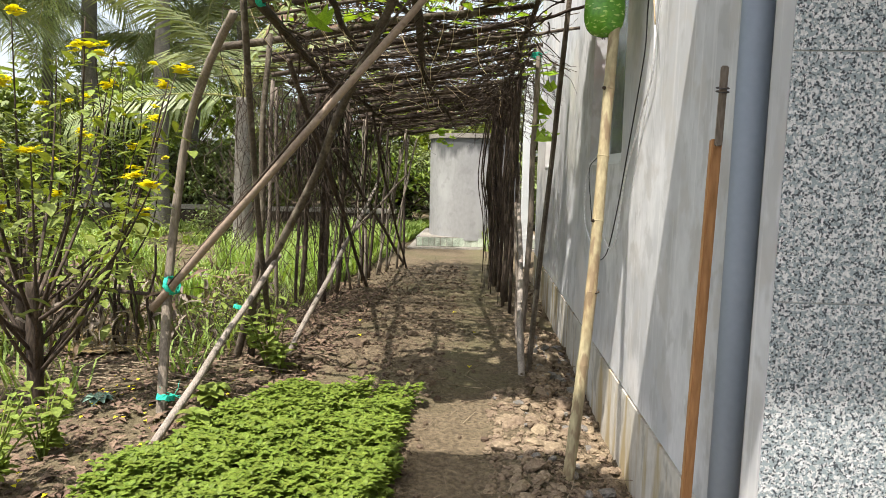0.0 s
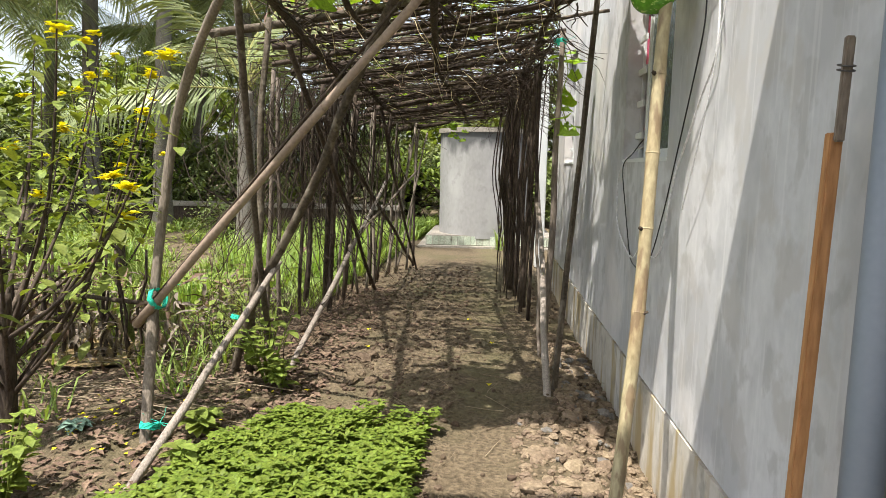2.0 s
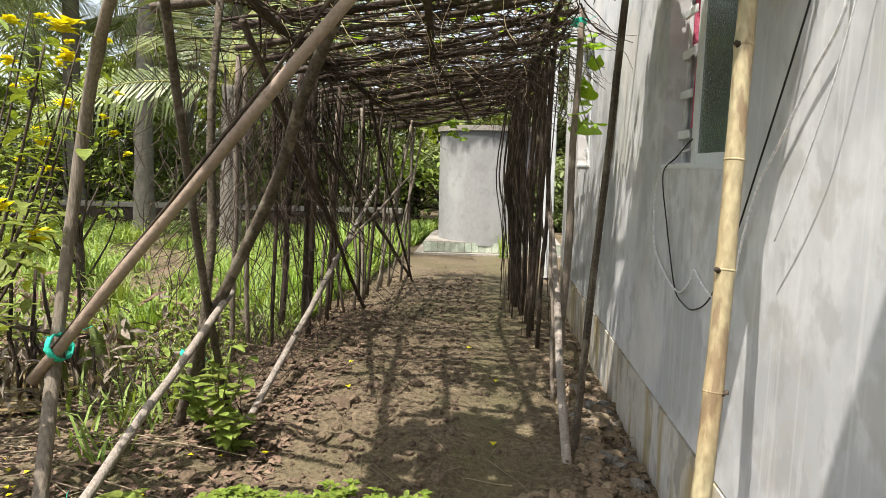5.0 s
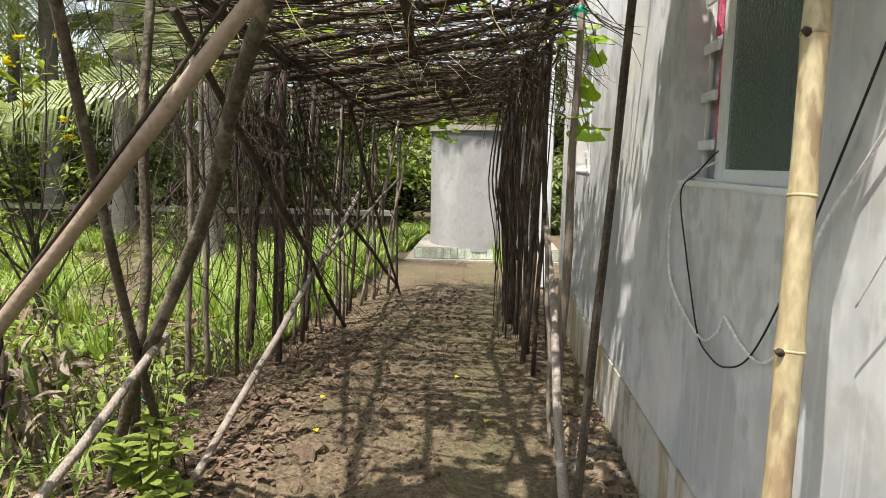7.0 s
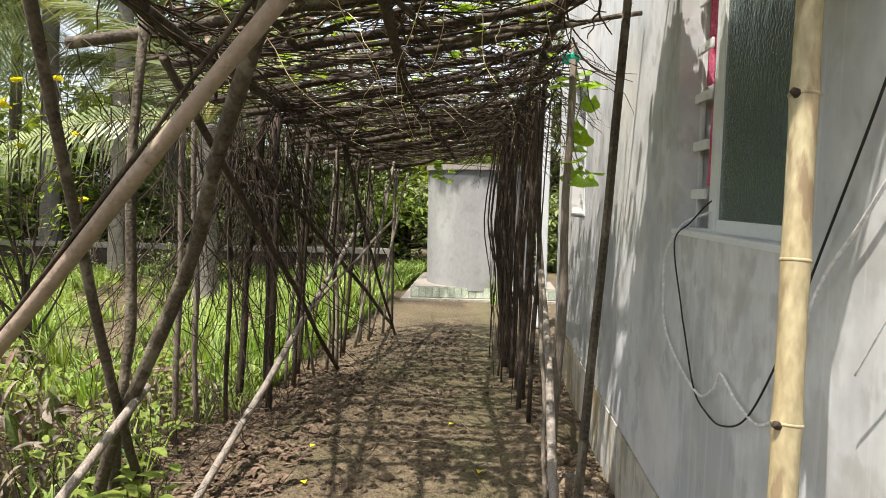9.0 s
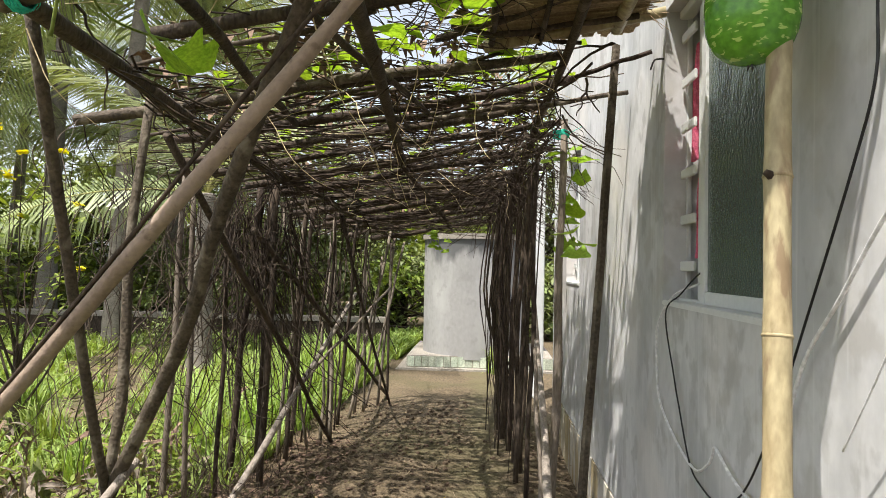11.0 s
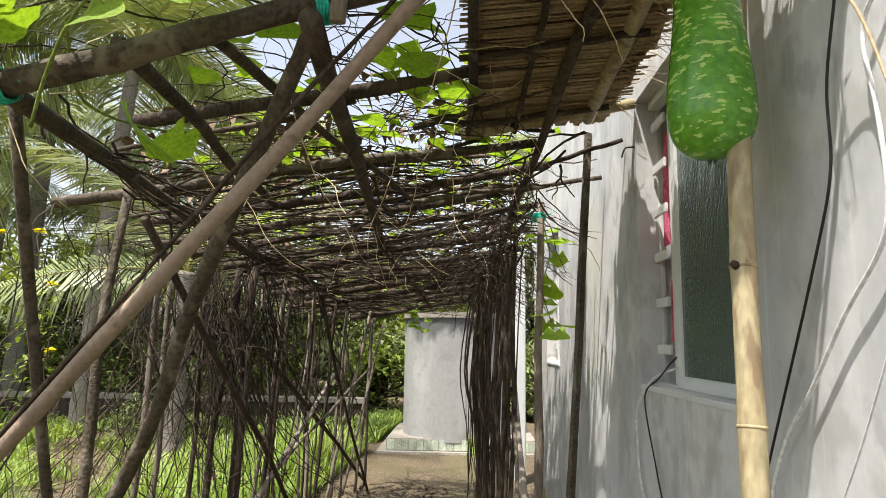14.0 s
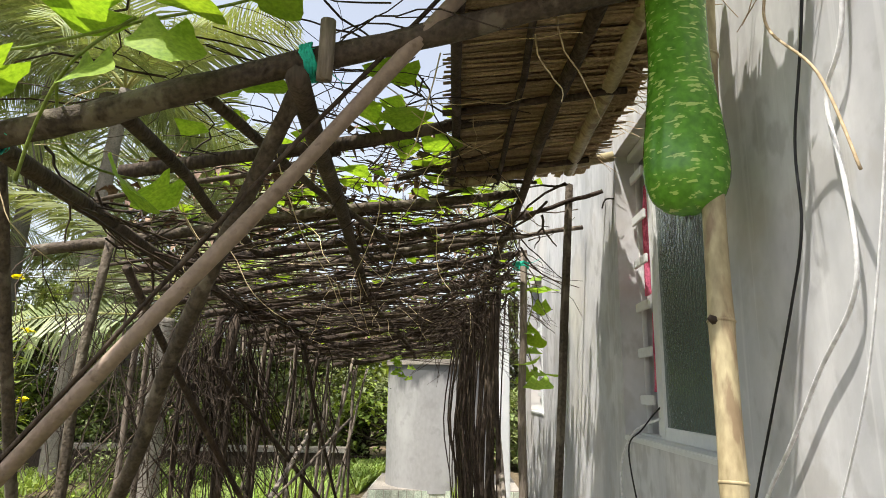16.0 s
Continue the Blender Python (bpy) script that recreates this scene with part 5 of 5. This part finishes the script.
# ---- field edge, palms and trees ----
lw = thing("low_wall", "long low concrete kerb beside the ditch", "low wall", kind="structure")
bevelled("coping", (-16, 14.6, 0.40), (-1.9, 14.9, 0.50), OLDCON, lw, 0.01)
bevelled("footing", (-16, 14.64, -0.2), (-1.9, 14.86, 0.40), BARK, lw, 0.01)
random.seed(41)


def frond_mesh(name, length, droop, leaflets=58, ll=0.80, wd=0.052):
    """A palm frond along +x: arched rachis with two hanging rows of leaflets."""
    sh = Shape()
    ax = [Vector((length * t, 0, length * (0.55 * t - droop * t * t))) for t in np.linspace(0, 1, 14)]
    rach = Shape().tube(ax, [0.028 * (1 - 0.85 * i / 13) for i in range(14)], 5)
    for k in range(leaflets):
        t = 0.10 + 0.89 * k / (leaflets - 1)
        q = t * 13
        i = min(int(q), 12)
        p = ax[i].lerp(ax[i + 1], q - i)
        d = (ax[i + 1] - ax[i]).normalized()
        l = ll * (0.55 + 0.9 * math.sin(math.pi * min(1, 0.15 + 0.8 * t))) * random.uniform(0.85, 1.1)
        for sd in (-1, 1):
            out = (d * 0.55 + Vector((0, sd, 0)) * 0.8 + Vector((0, 0, random.uniform(-0.25, 0.15)))).normalized()
            s2 = d * (wd / 2)
            o = len(sh.v)
            a = p + out * (l * 0.5) + Vector((0, 0, -0.06 * l))
            e = p + out * (l * 0.93) + Vector((0, 0, -0.42 * l))
            sh.v += [p - s2 * 0.6, p + s2 * 0.6, a + s2, a - s2, e]
            sh.f += [(o, o + 1, o + 2, o + 3), (o + 3, o + 2, o + 4)]
    return sh.mesh(name, PALM, False), rach.mesh(name + "_rachis", RACHIS)


FRONDS = [frond_mesh("frond", random.uniform(3.4, 4.3), dr) for dr in (0.45, 0.6, 0.8, 1.0, 1.2)]


def palm(label, place, h, n, bend=(0, 0), r=0.17, scale=1.0, first=None, fan=None, rise=(-25, 40)):
    t = thing("coconut_palm", label, "palm tree", (*place, 0))
    sh = Shape()
    m = 40
    pts = [Vector((bend[0] * (i / m) ** 1.6, bend[1] * (i / m) ** 1.6, -0.1 + (h + 0.1) * i / m)) for i in range(m + 1)]
    sh.tube(pts, [r * (1 + 0.45 * math.exp(-i / 3) + (0.04 if i % 2 else -0.03)) * (1 - 0.3 * i / m) for i in range(m + 1)], 14, 0.02)
    part("trunk", sh, PALMTRUNK, t, "ringed grey trunk")
    for k in range(n):
        me, ra = FRONDS[k % 5]
        fr = new("frond", me)
        az = k * 137.5 + random.uniform(-15, 15) if not (first and k < len(first)) else first[k][0]
        el = random.uniform(*rise) if not (first and k < len(first)) else first[k][1]
        if fan and not (first and k < len(first)):
            az = fan[0] + (fan[1] - fan[0]) * k / n
        fr.parent = t
        sc = scale * random.uniform(0.85, 1.1)
        fr.matrix_local = Matrix.Translation(pts[-1]) @ pose(0, 0, 0, first[k][2] if first and k < len(first) else random.uniform(-25, 25), -el, az) @ Matrix.Diagonal((sc, sc, sc, 1))
        rc = new("rachis", ra)
        rc.parent = fr


palm("tall coconut palm with a ringed grey trunk", (-9.3, 15.2), 9.6, 19, (0.3, 0.2), 0.19, 1.15)
palm("short coconut palm with low arching fronds", (-4.15, 11.3), 2.55, 11, (0.05, 0), 0.17, 0.78, ((186, -14, -50), (200, 40, 10), (150, 30, 0)), (-60, 130), (15, 60))
for q, h in (((-6.2, 17.5), 5.2), ((-13, 19), 7.0), ((-16, 14), 6.0), ((-8.0, 22), 7.5), ((-11.5, 12.0), 4.2), ((3.4, 19), 6.0), ((-8.4, 18.5), 4.0), ((-12.5, 15.8), 5.0), ((-6.6, 13.2), 7.2), ((-11.5, 13.6), 8.6)):
    palm("coconut palm at the garden's edge", q, h, 15, (random.uniform(-0.6, 0.6), random.uniform(-0.4, 0.4)), 0.17)


def bush(name, label, place, rx, h, n, size, material=DARKLEAF):
    """A dense bush or small tree: stem, limbs and an uneven crown of leaves in clumps."""
    t = thing(name, label, "tree", (*place, 0))
    wood, sh = Shape(), Shape()
    wood.tube([(0, 0, -0.1), (0.05, 0, 0.3 * h), (0, 0.05, 0.55 * h)], [0.09, 0.07, 0.04], 7, 0.1)
    for c in range(max(6, n // 70)):
        a = random.uniform(0, math.tau)
        q = Vector((math.cos(a) * rx * random.random() ** 0.5, math.sin(a) * rx * random.random() ** 0.5, h * random.uniform(0.12, 0.95)))
        wood.tube(curve_pts([(0, 0, min(q.z * 0.5, 0.5 * h)), q * 0.6 + Vector((0, 0, 0.2 * q.z)), q], 3), [0.03 - 0.003 * i for i in range(7)], 4)
        cr = random.uniform(0.25, 0.5) * min(rx, h) * 0.9
        for i in range(70):
            v = Vector((random.gauss(0, 0.5), random.gauss(0, 0.5), random.gauss(0, 0.4))) * cr
            w = random.uniform(0, math.tau)
            sh.leaf(q + v, (math.cos(w), math.sin(w), random.uniform(-0.7, 0.4)), (0, 0, 1), size * random.uniform(0.6, 1.3), size * 0.45 * random.uniform(0.7, 1.3))
    part("trunk", wood, BARK, t, "dark trunk and limbs")
    part("crown", sh, material, t)


for i in range(16):
    x = -17 + 1.35 * i + random.uniform(-0.4, 0.4)
    bush("bush", "dense dark green bush behind the field", (x, 16.4 + random.uniform(-0.5, 1.2)), random.uniform(1.0, 1.5), random.uniform(1.2, 2.3), 1300, 0.20, DARKLEAF if i % 3 else LEAF)
for i in range(9):
    x = -20 + 3.1 * i + random.uniform(-0.5, 0.5)
    bush("tree", "leafy dark green tree in the grove", (x, 23 + random.uniform(-1, 2.5)), random.uniform(1.8, 2.6), random.uniform(3.5, 6), 2400, 0.40, DARKLEAF if i % 3 else LEAF)
for q in ((-1.9, 17.2), (-0.4, 17.8), (1.2, 16.5), (2.6, 15.2)):
    bush("bush", "dense dark green bush behind the tank", q, 1.0, 2.0, 1500, 0.18)
bush("bush", "young green bush in the grassy field", (-6.6, 9.3), 0.8, 1.2, 900, 0.10, LEAF)
bush("bush", "dark tangled bush beside the short palm", (-4.6, 12.2), 0.9, 1.5, 1100, 0.12)
s = Shape()
for i in range(7000):
    a = random.uniform(-1.9, 1.2)
    d = random.uniform(29, 36)
    p = Vector((d * math.sin(a), d * math.cos(a), 6.5 * random.random() * (0.75 + 0.25 * math.sin(a * 17) * math.sin(a * 5.3))))
    w = random.uniform(0, math.tau)
    s.leaf(p, (math.cos(w), math.sin(w), random.uniform(-0.8, 0.3)), (0, 0, 1), random.uniform(0.7, 1.5), random.uniform(0.35, 0.7))
tagged(part("far_woods", s, DARKLEAF, kind="stuff"), "dark green woods closing the distance", "woods")

# ---- gourd vine on the front beam ----
random.seed(51)
v = thing("gourd_vine", "green gourd vine with broad leaves on the beam", "vine")


def broad_leaf(p, d, size):
    """A lobed heart-shaped leaf, cupped."""
    sh = Shape()
    d = Vector(d).normalized()
    sd = d.cross(Vector((0, 0, 1))).normalized()
    u = sd.cross(d)
    p = Vector(p)
    rim = []
    for k in range(18):
        a = -2.6 + 5.2 * k / 17
        r = size * (0.52 + 0.045 * math.cos(5 * a) + 0.12 * math.cos(a)) * random.uniform(0.94, 1.06)
        rim.append(p + d * (size * 0.35 + r * math.cos(a)) + sd * (r * math.sin(a)) + u * (0.10 * size * math.cos(2 * a) - 0.12 * size * math.cos(a)))
    sh.v += [p + d * size * 0.2] + rim
    sh.f += [(0, k, k + 1) for k in range(1, 18)]
    return sh


runs = ([(-1.45, 3.3, 2.15), (-1.2, 3.25, 2.28), (-0.95, 3.3, 2.34), (-0.7, 3.32, 2.42), (-0.45, 3.35, 2.5), (-0.1, 3.3, 2.6), (0.3, 3.35, 2.68), (0.55, 3.36, 2.78)],
        [(-0.7, 3.3, 2.42), (-0.8, 3.25, 2.28), (-0.88, 3.28, 2.15), (-0.92, 3.3, 2.02)], [(-0.9, 3.35, 2.3), (-1.0, 3.6, 2.2), (-0.95, 3.9, 2.22), (-0.8, 4.2, 2.3)])
for r in runs:
    part("vine_stem", Shape().tube(curve_pts(r, 6), 0.004, 6), LEAF, v, "pale green stem")
for p, d, z in (((-1.02, 3.28, 2.33), (-0.9, -0.4, 0.1), 0.17), ((-0.72, 3.3, 2.42), (-1, -0.3, 0.25), 0.22), ((-0.60, 3.32, 2.44), (0.5, -0.6, -0.1), 0.14), ((-0.95, 3.3, 2.30), (-1, -0.2, -0.25), 0.19), ((-0.62, 3.3, 2.40), (0.2, -0.5, -0.8), 0.15), ((-0.45, 3.33, 2.46), (0.7, -0.5, 0.1), 0.16),
                ((-0.75, 3.27, 2.30), (-0.2, -0.6, -0.7), 0.13), ((-0.35, 3.3, 2.52), (0.8, -0.2, 0.2), 0.15), ((-1.15, 3.3, 2.26), (-0.8, -0.5, -0.2), 0.16), ((-0.95, 3.7, 2.2), (0.6, 0.2, -0.5), 0.2), ((-0.85, 3.95, 2.24), (-0.7, 0.1, -0.4), 0.18), ((-0.15, 3.35, 2.58), (0.6, -0.5, 0.2), 0.15),
                ((-0.2, 3.9, 2.45), (0.8, 0.1, 0.05), 0.17), ((-0.05, 4.2, 2.5), (0.5, 0.6, 0.0), 0.16), ((0.0, 4.5, 2.52), (-0.6, 0.5, 0.05), 0.17), ((-0.4, 4.4, 2.42), (0.6, -0.5, 0.05), 0.13), ((-0.1, 3.75, 2.55), (-0.7, 0.6, 0.1), 0.17), ((-0.5, 3.6, 2.43), (0.1, 0.9, 0.1), 0.14)):
    part("leaf", broad_leaf(p, d, z), GOURDLEAF, v)
w = thing("wall_vine", "green vine climbing the pole beside the wall", "vine")
part("vine_stem", Shape().tube(curve_pts([(0.47, 5.75, 2.3), (0.52, 5.8, 2.1), (0.47, 5.75, 1.9), (0.52, 5.75, 1.7)], 6), 0.004, 5), LEAF, w)
for i in range(16):
    a = random.uniform(0, math.tau)
    part("leaf", broad_leaf((0.50 + random.uniform(-0.06, 0.08), 5.75 + random.uniform(-0.12, 0.15), random.choice((2.22, 2.15, 1.95, 1.85, 1.75, 1.7)) + random.uniform(-0.05, 0.05)), (math.cos(a), math.sin(a) - 0.6, random.uniform(-0.6, 0.1)), random.uniform(0.08, 0.15)), GOURDLEAF, w)
t = thing("sprig", "small green vine sprig hanging before the tank", "vine")
part("vine_stem", Shape().tube([(-0.52, 9.1, 1.98), (-0.5, 9.1, 1.85), (-0.48, 9.1, 1.7)], 0.004, 5), LEAF, t)
for i in range(9):
    part("leaf", broad_leaf((-0.5 + random.uniform(-0.08, 0.1), 9.1, 1.72 + 0.028 * i), (random.uniform(-1, 1), -0.6, -0.3), 0.09), GOURDLEAF, t)
